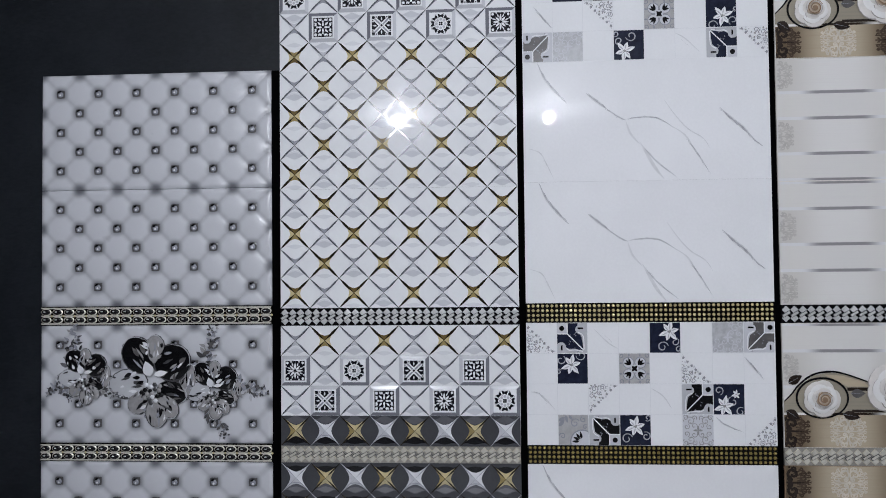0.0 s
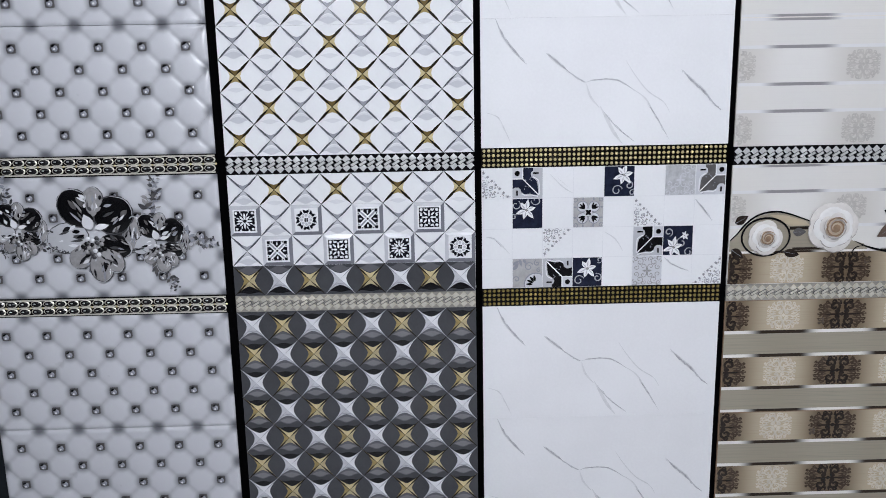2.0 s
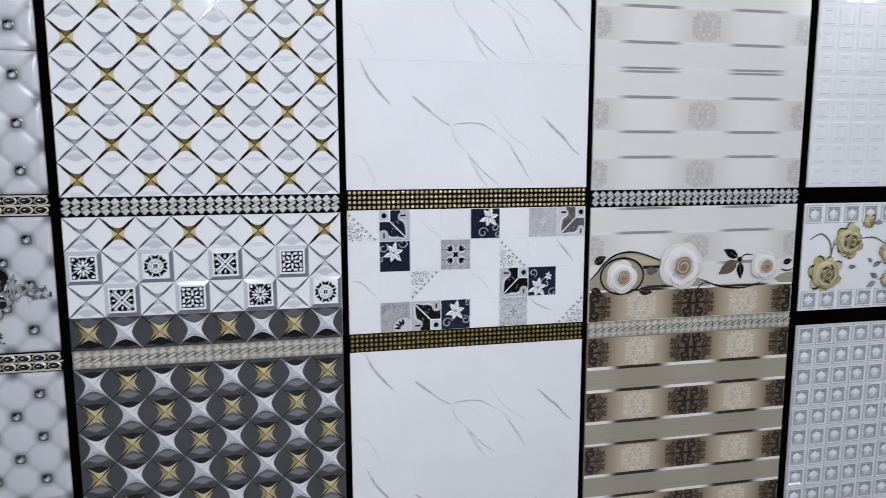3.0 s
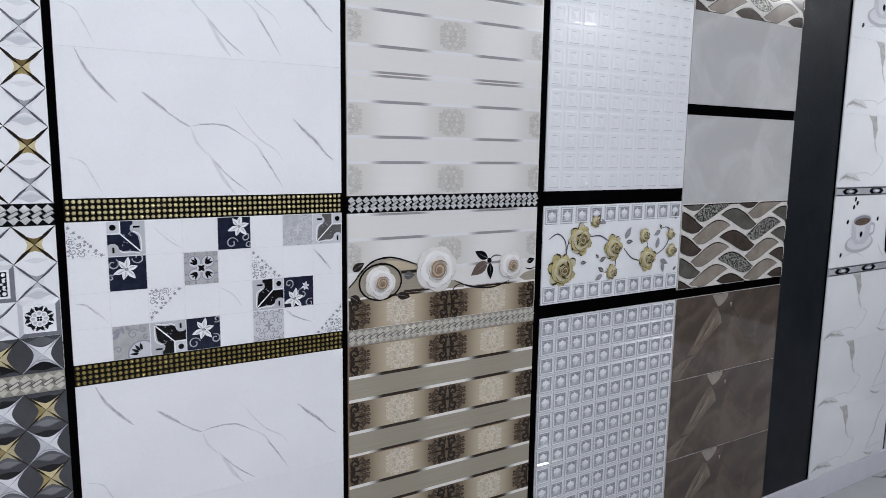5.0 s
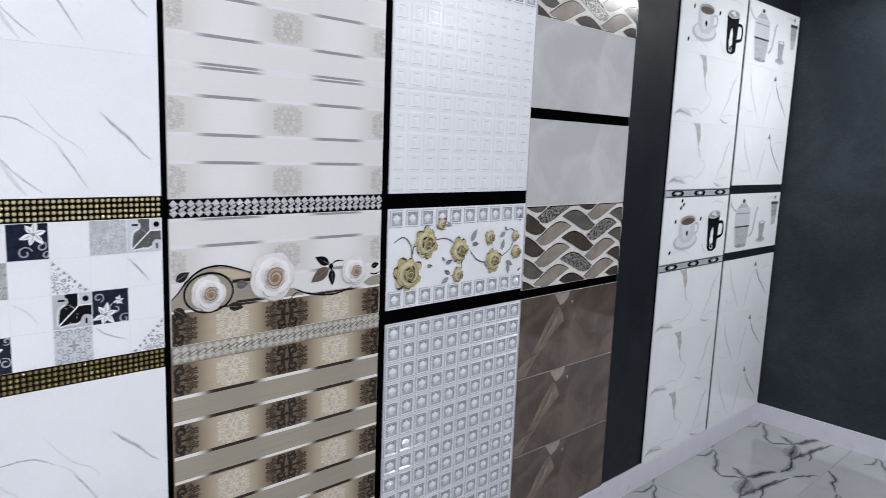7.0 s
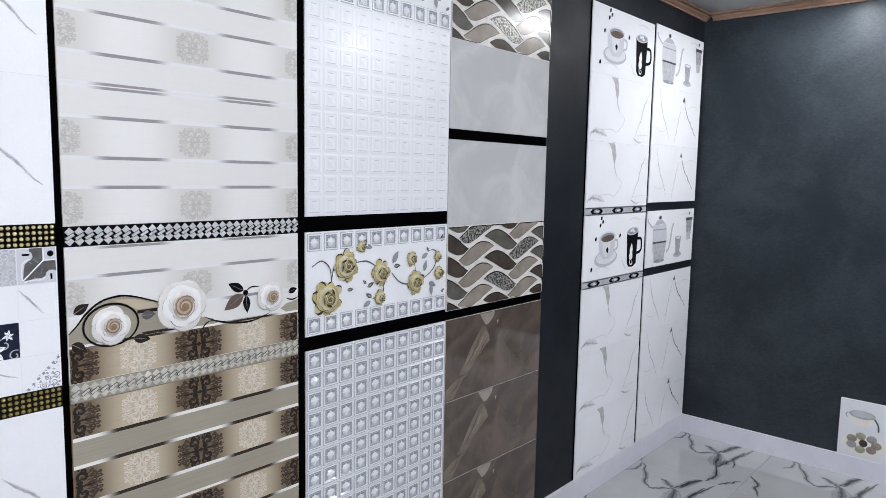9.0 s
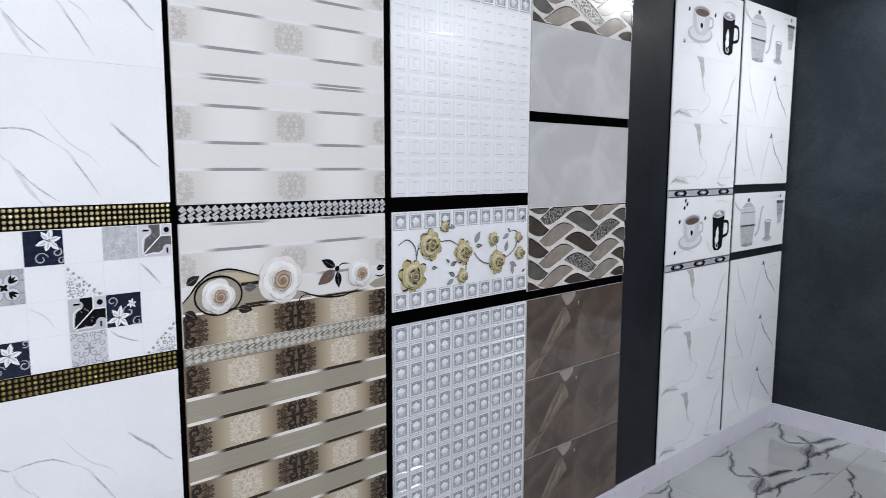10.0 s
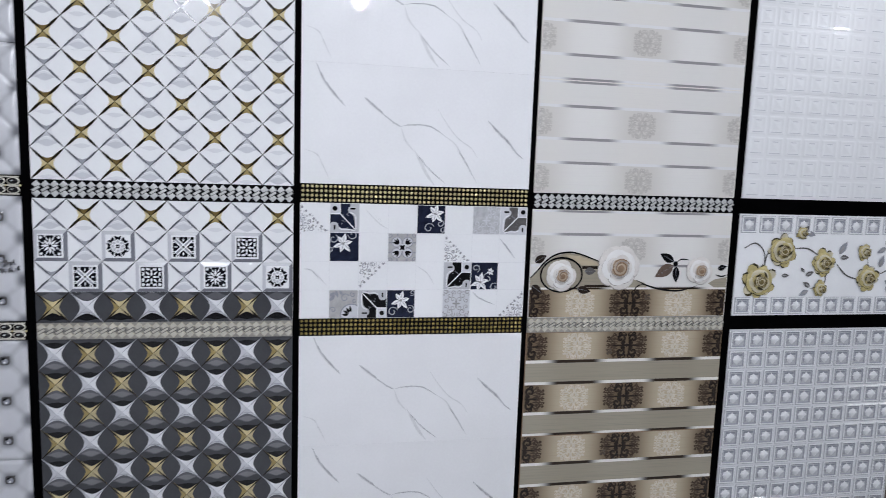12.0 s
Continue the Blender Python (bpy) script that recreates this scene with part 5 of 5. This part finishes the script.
def coffee_tile():
    cup, mug, beans = Sheet(), Sheet(), Sheet()
    cup.disc(0.205, 0.088, 0.125, PALE, 0.0008, 0.048, 0.05, 24)
    cup.disc(0.207, 0.094, 0.110, OFFWHITE, 0.0011, 0.038, 0.05, 24)
    cup.poly([(0.125, 0.205), (0.3, 0.21), (0.295, 0.15), (0.285, 0.11), (0.25, 0.082), (0.17, 0.082), (0.13, 0.12)], MIST, 0.0014)
    cup.poly([(0.15, 0.2), (0.25, 0.205), (0.24, 0.13), (0.2, 0.095), (0.175, 0.11)], OFFWHITE, 0.0017)
    cup.stroke([(0.29, 0.185), (0.325, 0.18), (0.325, 0.14), (0.28, 0.125)], 0.013, PALE, 0.0013, (1, 1))
    cup.disc(0.212, 0.207, 0.089, OFFWHITE, 0.002, 0.032, 0.05, 24)
    cup.disc(0.212, 0.205, 0.077, GREYP, 0.0023, 0.026, 0.05, 24)
    cup.disc(0.215, 0.199, 0.068, COFFEE, 0.0026, 0.019, 0.05, 20)
    cup.poly(leafpts(0.212, 0.15, 0.036, 0.026, -1.5), BLACKP, 0.002)
    cup.v = [(0.212 + (x - 0.212) * 0.86, y, 0.13 + (z - 0.13) * 0.84) for x, y, z in cup.v]
    mug.poly([(0.405, 0.205), (0.525, 0.215), (0.512, 0.045), (0.48, 0.03), (0.435, 0.032), (0.418, 0.05)], BLACKP, 0.0012)
    mug.stroke([(0.515, 0.17), (0.56, 0.165), (0.562, 0.11), (0.51, 0.095)], 0.015, BLACKP, 0.0012, (1, 1))
    mug.disc(0.466, 0.21, 0.061, PALE, 0.0016, 0.02, 0.06)
    mug.disc(0.466, 0.21, 0.050, GREYP, 0.0019, 0.014, 0.06)
    for x, z in ((0.45, 0.213), (0.478, 0.208), (0.465, 0.218)):
        mug.disc(x, z, 0.014, OFFWHITE, 0.0022, 0.006)
    mug.poly(leafpts(0.455, 0.09, 0.06, 0.03, 1.5), WHITE, 0.0016)
    mug.disc(0.455, 0.085, 0.018, WHITE, 0.0016, 0.02)
    mug.stroke(spiral(0.462, 0.055, 0.02, 2.0, 1.0), 0.005, OFFWHITE, 0.0016, (1, 0.5), 2)
    beans.dome(0, 0, 0.011, BLACKP, 0.002, 0.008, 1.1, 8, 0.0004)
    spots = ((0.15, 0.285), (0.165, 0.268), (0.142, 0.252), (0.105, 0.19), (0.335, 0.195), (0.075, 0.05))
    return kitchen_marble(0, True) + [("cup_print", cup, "grey-white cup of coffee on a saucer"), ("mug_print", mug, "tall black printed mug"), *(("bean_print", beans, "", p) for p in spots)]


def teapot_tile():
    pot, glass, jar = Sheet(), Sheet(), Sheet()
    pot.poly([(0.09, 0.22), (0.215, 0.225), (0.225, 0.14), (0.205, 0.03), (0.11, 0.025), (0.095, 0.1)], MIST, 0.0009)
    pot.poly([(0.1, 0.13), (0.22, 0.135), (0.205, 0.035), (0.115, 0.03)], LACE_L, 0.0012)
    pot.rect(0.095, 0.125, 0.222, 0.133, LINE, 0.0016)
    pot.rect(0.095, 0.195, 0.218, 0.2, GREYP, 0.0016)
    pot.poly([(0.1, 0.222), (0.205, 0.227), (0.175, 0.25), (0.13, 0.248)], PALE, 0.0012)
    pot.disc(0.155, 0.262, 0.011, LINE, 0.0014)
    pot.stroke([(0.225, 0.07), (0.255, 0.1), (0.275, 0.2), (0.29, 0.225)], 0.014, PALE, 0.0009, (1, 0.8))
    pot.stroke([(0.09, 0.21), (0.05, 0.24), (0.045, 0.26)], 0.009, PALE, 0.0009, (1, 0.8))
    pot.disc(0.16, 0.028, 0.05, GREYP, 0.0013, 0.009)
    pot.v = [(0.16 + (x - 0.16) * 1.3, y, z) for x, y, z in pot.v]
    glass.poly([(0.355, 0.14), (0.435, 0.142), (0.42, 0.06), (0.37, 0.058)], LACE, 0.0009)
    glass.disc(0.395, 0.14, 0.04, GREYP, 0.0012, 0.01)
    glass.disc(0.395, 0.14, 0.032, OFFWHITE, 0.0014, 0.007)
    glass.disc(0.395, 0.045, 0.056, PALE, 0.0009, 0.014)
    glass.disc(0.395, 0.052, 0.04, LACE, 0.0012, 0.01)
    jar.poly([(0.495, 0.24), (0.575, 0.242), (0.57, 0.17), (0.505, 0.165)], LACE, 0.0009)
    jar.rect(0.492, 0.235, 0.58, 0.25, LINE, 0.0012)
    jar.poly([(0.508, 0.165), (0.568, 0.17), (0.56, 0.125), (0.515, 0.12)], PALE, 0.0009)
    jar.rect(0.5, 0.195, 0.574, 0.2, GREYP, 0.0012)
    jar.disc(0.535, 0.275, 0.009, LINE, 0.001)
    return kitchen_marble(1, True) + [("teapot_print", pot, "grey printed tall teapot"), ("glass_print", glass, "grey printed tea glass on saucer"), ("jar_print", jar, "grey printed jar")]


def dish_tile():
    s = body(OFFWHITE)
    bowl, plate, art = Sheet(), Sheet(), Sheet()
    bowl.poly([(0.03, 0.235), (0.17, 0.235), (0.16, 0.185), (0.125, 0.165), (0.07, 0.165), (0.035, 0.19)], CREAM, 0.0009)
    bowl.disc(0.1, 0.235, 0.07, LACE, 0.0012, 0.026)
    bowl.disc(0.1, 0.238, 0.058, PALE, 0.0015, 0.019)
    bowl.stroke([(0.03, 0.24), (0.015, 0.225), (0.025, 0.205)], 0.005, GREYP, 0.0012)
    bowl.stroke([(0.165, 0.225), (0.185, 0.19), (0.19, 0.15)], 0.009, LINE, 0.0012, (1, 1))
    bowl.v = [(0.105 + (x - 0.105) * 0.85, y, 0.19 + (z - 0.19) * 0.85) for x, y, z in bowl.v]
    plate.disc(0.115, 0.075, 0.1, CREAM, 0.0009, 0.058, 0, 24)
    for i in range(7):
        a = i * 0.9
        plate.dome(0.115 + 0.058 * math.cos(a), 0.082 + 0.036 * math.sin(a), 0.024, (TAUPE_L, STONE, GREEN_L)[i % 3], 0.002, 0.02, 0, 10, 0.0012)
    plate.dome(0.115, 0.082, 0.02, TAUPE_D, 0.002, n=8, base=0.0014)
    for k, (cx, cz, r) in enumerate(((0.35, 0.09, 0.085), (0.47, 0.16, 0.08))):
        for ring in range(4):
            for i in range(9 - 2 * ring):
                a = math.pi * (i + 0.5) / (9 - 2 * ring) * 1.7 - 0.4 + 0.2 * ring
                q = r * (0.45 - 0.1 * ring)
                art.poly(leafpts(cx + q * math.cos(a), cz + q * math.sin(a) * 0.8, r * 0.62, r * 0.4, a), GREEN if (i + ring) % 2 else GREEN_L, 0.001 + 0.0006 * ring + 0.0001 * i)
        art.stroke([(cx - r, cz + r * 0.5), (cx - r * 1.1, cz + r * 0.9)], 0.012, GREEN, 0.0012, (1, 0.8))
    return [("tile", s, ""), ("bowl_print", bowl, "printed cream lidded bowl with spoon"), ("plate_print", plate, "printed plate of nuts"), ("artichoke_print", art, "printed green artichokes")]


# ---- border strips, 0.6 m long ----
def gem_strip(h):
    s, g = Sheet(), Sheet()
    s.slab(TW - 0.0008, h - 0.0006, TD, GOLD_D, face=0.001)
    n = 20
    for z in (0.004, h / 2, h - 0.004):
        s.stroke([(0.002, z), (0.598, z)], 0.0035, FOIL_G, 0.0022, (1, 1), 1)
    g.dome(0, 0, 0.0116, BLACKP, 0.0035, 0.0070, 0, 10, 0.0030)
    # Small silver cap stands for the highlight on the gem.
    g.dome(-0.002, 0.0012, 0.0038, SILVER, 0.0015, 0.0018, 0, 6, 0.0064, (1, 0.5))
    out = [("border_strip", s, "gold and smoke gem border strip")]
    for i in range(n):
        x = 0.015 + i * 0.03
        for z in (h * 0.29, h * 0.71):
            s.dome(x, z, 0.0142, FOIL_G, 0.0032, 0.0092, 0, 10, 0.001)
            out.append(("gem", g, "dark oval glass gem" if i == 0 else "", (x, z)))
        s.dome(x + 0.015, h / 2, 0.003, GOLD_B, 0.002, n=6, base=0.002, rings=(1, 0.5))
    return out


def braid_strip(h, gold):
    """Two rows of raised diamonds, point to point, with slanted links between them."""
    s, d = Sheet(), Sheet()
    s.slab(TW - 0.0008, h - 0.0006, TD, WARMGREY if gold else BLACKP, face=0.0008)
    edge, m, top = (GOLD_P, FOIL_G, FOIL_G) if gold else (STAR_S, FOIL, FOIL)
    n = 30
    p = 0.598 / n
    for i in range(n):
        x = 0.001 + p * (i + 0.5)
        for z in (h * 0.27, h * 0.73):
            d.steps(x, z, [(p * 0.355, 0.001, edge), (p * 0.315, 0.0020, m), (p * 0.16, 0.0024, top)], math.pi / 4)
        d.stroke([(x - p * 0.46, h * 0.37), (x + p * 0.46, h * 0.63)], 0.0086, LINE, 0.0030, (1, 1), 1)
        d.stroke([(x - p * 0.40, h * 0.385), (x + p * 0.40, h * 0.615)], 0.0056, m, 0.0038, (1, 1), 1)
    return [("border_strip", s, "silver braid border strip on black"), ("braid", d, "raised pale gold diamonds" if gold else "raised silver diamonds", (0, 0), "stuff")]


def bead_strip(h, bright):
    s, d = Sheet(), Sheet()
    s.slab(TW - 0.0008, h - 0.0006, TD, GOLD_D, face=0.0008)
    n = 52
    for i in range(n):
        for j in range(4):
            d.dome(0.0065 + i * 0.0115, h * (0.14 + 0.24 * j), 0.0043 if bright else 0.0046, GOLD_B if bright else GOLD_O, 0.0042, n=6, base=0.0006, rings=(1, 0.6))
    return [("border_strip", s, "dark gold border strip"), ("beading", d, "rows of bright gold beads" if bright else "rows of olive gold beads", (0, 0), "stuff")]


def oval_strip(h):
    s, d = Sheet(), Sheet()
    s.slab(TW - 0.0008, h - 0.0006, TD, PALE, face=0.0006)
    for z in (0.004, h - 0.004):
        s.stroke([(0.002, z), (0.598, z)], 0.005, LINE, 0.0014, (1, 1), 1)
    d.poly([(-0.058, h / 2), (-0.04, h * 0.2), (0.04, h * 0.2), (0.058, h / 2), (0.04, h * 0.8), (-0.04, h * 0.8)], BLACKP, 0.0018)
    d.dome(0, h / 2, 0.03, GREYP, 0.002, 0.009, 0, 12, 0.0018)
    d.disc(0, h / 2, 0.014, OFFWHITE, 0.0042, 0.004)
    out = [("border_strip", s, "pale border strip with black ovals")]
    for i in range(3):
        x = 0.1 + i * 0.2
        out.append(("medallion", d, "black oval medallion", (x, 0)))
        for k in range(-2, 3):
            for b in (-1, 1):
                if i < 2:
                    s.stroke([(x + 0.1 + k * 0.012, h / 2), (x + 0.1 + k * 0.012 + 0.008, h / 2 + b * h * 0.22)], 0.004, LACE, 0.0014, (1, 0.5), 1)
    return out


def stocked(design):
    """Meshes of a design, made once and shared by its tiles and alike parts."""
    made, out = {}, []
    for name, sheet, text, *more in design:
        if id(sheet) not in made:
            made[id(sheet)] = sheet.mesh(name)
        out.append((name, made[id(sheet)], text, more[0] if more else (0, 0), more[1] if len(more) > 1 else ""))
    return out


def lay(parts, parent, x, z, turned=False, size=(TW, TH)):
    """One tile or strip of a design on its column."""
    m = Matrix.Translation((x, 0, z))
    if turned:
        m = Matrix.Translation((x + size[0] - 0.0005, 0, z + size[1] - 0.0005)) @ pose(0, 0, 0, 0, 180, 0)
    first = mesh_ob(parts[0][0], parts[0][1], parent, m, parts[0][2])
    for name, me, text, (ox, oz), kind in parts[1:]:
        ob = mesh_ob(name, me, first, Matrix.Translation((ox, 0, oz)), text)
        if kind:
            ob["kind"] = kind
    return first


# ---- the tile columns ----
def column(x, label, rows, backing=None, wide=1.0, gap=None):
    """A display column: an empty at its foot; rows of (height above the floor, parts, turned, size)."""
    base = tagged(new("tile_display"), label, "tile display", "tile displays along the wall")
    base.location, base.scale = (x, 0, 0.11), (wide, 1, 1)
    for z, parts, turned, size in rows:
        lay(parts, base, 0, z - 0.11, turned, size)
    if backing:
        ob = block("backing", (backing[0] / wide, 0.0050, backing[1]), (backing[2] / wide, 0.0104, backing[3]), gap or BLACK, 0, base)
        ob.location = (-x / wide, 0, -0.11)
        ob["label"] = "matt black strip showing at the gaps"
    return base


FULL = (TW, TH)
tuft, tuft_f = stocked(tuft_plain()), stocked(tuft_flowers())
sw, sd, sdeco = stocked(star_white()), stocked(star_dark()), stocked(star_deco())
mw, mdeco = stocked(marble_white()), stocked(marble_patch())
wl, wb, wr = stocked(woven(False)), stocked(woven(True)), stocked(woven_roses())
su, sl, sf = stocked(studs(False)), stocked(studs(True)), stocked(stud_flowers())
gc, bs, wv = stocked(cloud_tile(GREYCLOUD, False)), stocked(cloud_tile(BROWNSTONE, True)), stocked(waves())
ka, kb, kc, kt = stocked(kitchen_marble(0)), stocked(kitchen_marble(1)), stocked(coffee_tile()), stocked(teapot_tile())
LOW = (0.11, 0.41, 0.71)
HL, HU = 0.042, 0.044
gem_l, gem_u = stocked(gem_strip(0.046)), stocked(gem_strip(0.048))
br_l, br_u = stocked(braid_strip(HL, True)), stocked(braid_strip(HU, False))
bd_l, bd_u = stocked(bead_strip(0.046, False)), stocked(bead_strip(0.048, True))
ov = stocked(oval_strip(0.037))


def rows_of(low, deco, up, top, strips=None, hs=(HL, HU), turn_top=False):
    r = [(z, low, low is wb, FULL) for z in LOW]
    r.append((1.01 + hs[0], deco, False, FULL))
    z = 1.01 + hs[0] + TH
    if strips:
        r += [(1.01, strips[0], False, (TW, hs[0])), (z, strips[1], False, (TW, hs[1]))]
    z += hs[1]
    r += [(z + i * TH, up, i == 1 and up is wl, FULL) for i in range(2)]
    if top:
        r.append((z + 2 * TH, top, turn_top, FULL))
    return r


column(-0.628, "column of white tufted-print wall tiles with silver flowers", rows_of(tuft, tuft_f, tuft, None, (gem_l, gem_u), (0.046, 0.048)), (-0.63, 0.11, 0.0, 2.003), 1.01)
column(0.0, "column of white and charcoal star-relief wall tiles", rows_of(sd, sdeco, sw, sdeco, (br_l, br_u), turn_top=True), (0.0, 0.11, 0.616, 2.296))
column(0.616, "column of glossy white marble tiles with patchwork band", rows_of(mw, mdeco, mw, mdeco, (bd_l, bd_u), (0.046, 0.048), True), (0.616, 0.11, 1.231, 2.3))
column(1.231, "column of beige and brown woven-ribbon tiles with roses", rows_of(wb, wr, wl, wr, (br_l, br_u)), (1.231, 0.11, 1.857, 2.296))
column(1.857, "column of white square-stud relief tiles with gold roses", rows_of(sl, sf, su, sf), (1.857, 0.11, 2.4615, 2.296))
rows6 = [(z, bs, False, FULL) for z in LOW] + [(1.042, wv, False, FULL), (1.342, gc, False, FULL), (1.678, gc, False, FULL), (1.978, wv, False, FULL)]
column(2.4615, "column of grey and brown marble tiles with wavy inlay", rows6, (2.4615, 0.11, 3.0615, 2.278))
column(3.392, "column of white marble tiles with coffee cup prints", rows_of(ka, kc, ka, kc, (ov, ov), (0.037, 0.037)), (3.39, 0.11, 4.026, 2.284), 1.025)
column(4.030, "column of white marble tiles with teapot prints", rows_of(kb, kt, kb, kt), (4.028, 0.11, 4.648, 2.296), 1.025, SLATE)

# one tile on the skirting of the end wall
dish = stocked(dish_tile())
side = tagged(new("sample_tile"), "white wall tile printed with kitchen dishes and artichokes", "wall tile")
side.location, side.rotation_euler = (EAST - 0.0102, -0.826, 0.1082), (0, 0, radians(-90))
lay(dish, side, 0, 0)

# ---- floor tiles ----
FJ = 0.5975


def floor_tile():
    s, out = Sheet(), []
    s.slab(FJ, FJ, 0.012, FLOORM, 0.0008)
    g = random.Random(12)

    def crack(pts, w, smoky=1.0):
        p = []
        for (a, b), (c, d) in zip(pts, pts[1:]):
            p += [(a + (c - a) * t + g.uniform(-0.006, 0.006), b + (d - b) * t + g.uniform(-0.006, 0.006)) for t in (0, 0.25, 0.5, 0.75)]
        p = [(min(max(x, 0.002), FJ - 0.002), min(max(z, 0.002), FJ - 0.002)) for x, z in p + [pts[-1]]]
        v = Sheet()
        v.stroke(p, w * 3.2 * smoky, FLOOR_HALO, 0.0002, (0.3, 0.2), 2)
        v.stroke([(x + g.uniform(-0.004, 0.004), z + g.uniform(-0.004, 0.004)) for x, z in p], w * 1.4 * smoky, FLOOR_GREY, 0.0003, (0.3, 0.2), 2)
        v.stroke(p, w * 0.6, FLOOR_VEIN, 0.0005, (0.4, 0.2), 2)
        out.append(("vein", v, ""))

    crack([(0.585, 0.471), (0.48, 0.41), (0.376, 0.36), (0.331, 0.329)], 0.010)
    crack([(0.331, 0.329), (0.35, 0.29), (0.38, 0.271), (0.40, 0.231)], 0.009)
    crack([(0.473, 0.322), (0.44, 0.27), (0.40, 0.231)], 0.009, 1.5)
    crack([(0.40, 0.231), (0.46, 0.215), (0.53, 0.192), (0.595, 0.172)], 0.011)
    crack([(0.40, 0.231), (0.34, 0.2), (0.27, 0.19), (0.207, 0.168)], 0.020, 1.4)
    crack([(0.207, 0.168), (0.13, 0.14), (0.059, 0.128), (0.003, 0.15)], 0.013)
    crack([(0.595, 0.16), (0.566, 0.174), (0.5, 0.2), (0.42, 0.216)], 0.013)
    crack([(0.207, 0.168), (0.289, 0.146), (0.4, 0.135), (0.519, 0.116)], 0.011)
    crack([(0.26, 0.1), (0.394, 0.135), (0.48, 0.11), (0.579, 0.093)], 0.008)
    crack([(0.003, 0.09), (0.06, 0.05), (0.12, 0.008)], 0.008)
    crack([(0.227, 0.592), (0.157, 0.545), (0.09, 0.53), (0.003, 0.49)], 0.010)
    crack([(0.59, 0.485), (0.5, 0.47), (0.44, 0.5)], 0.007)
    return [("floor_tile", s, "")] + out


ft = stocked(floor_tile())
for i in range(-12, 1):
    for j in range(-1, 12):
        x, y = 4.067 + i * 0.6, -1.112 - 0.6 * j
        if y > SOUTH - 0.3:
            t = mesh_ob("floor_tile", ft[0][1], floor, pose(x, y, 0.0, -90))
            for name, me, *_ in ft[1:]:
                mesh_ob(name, me, t)
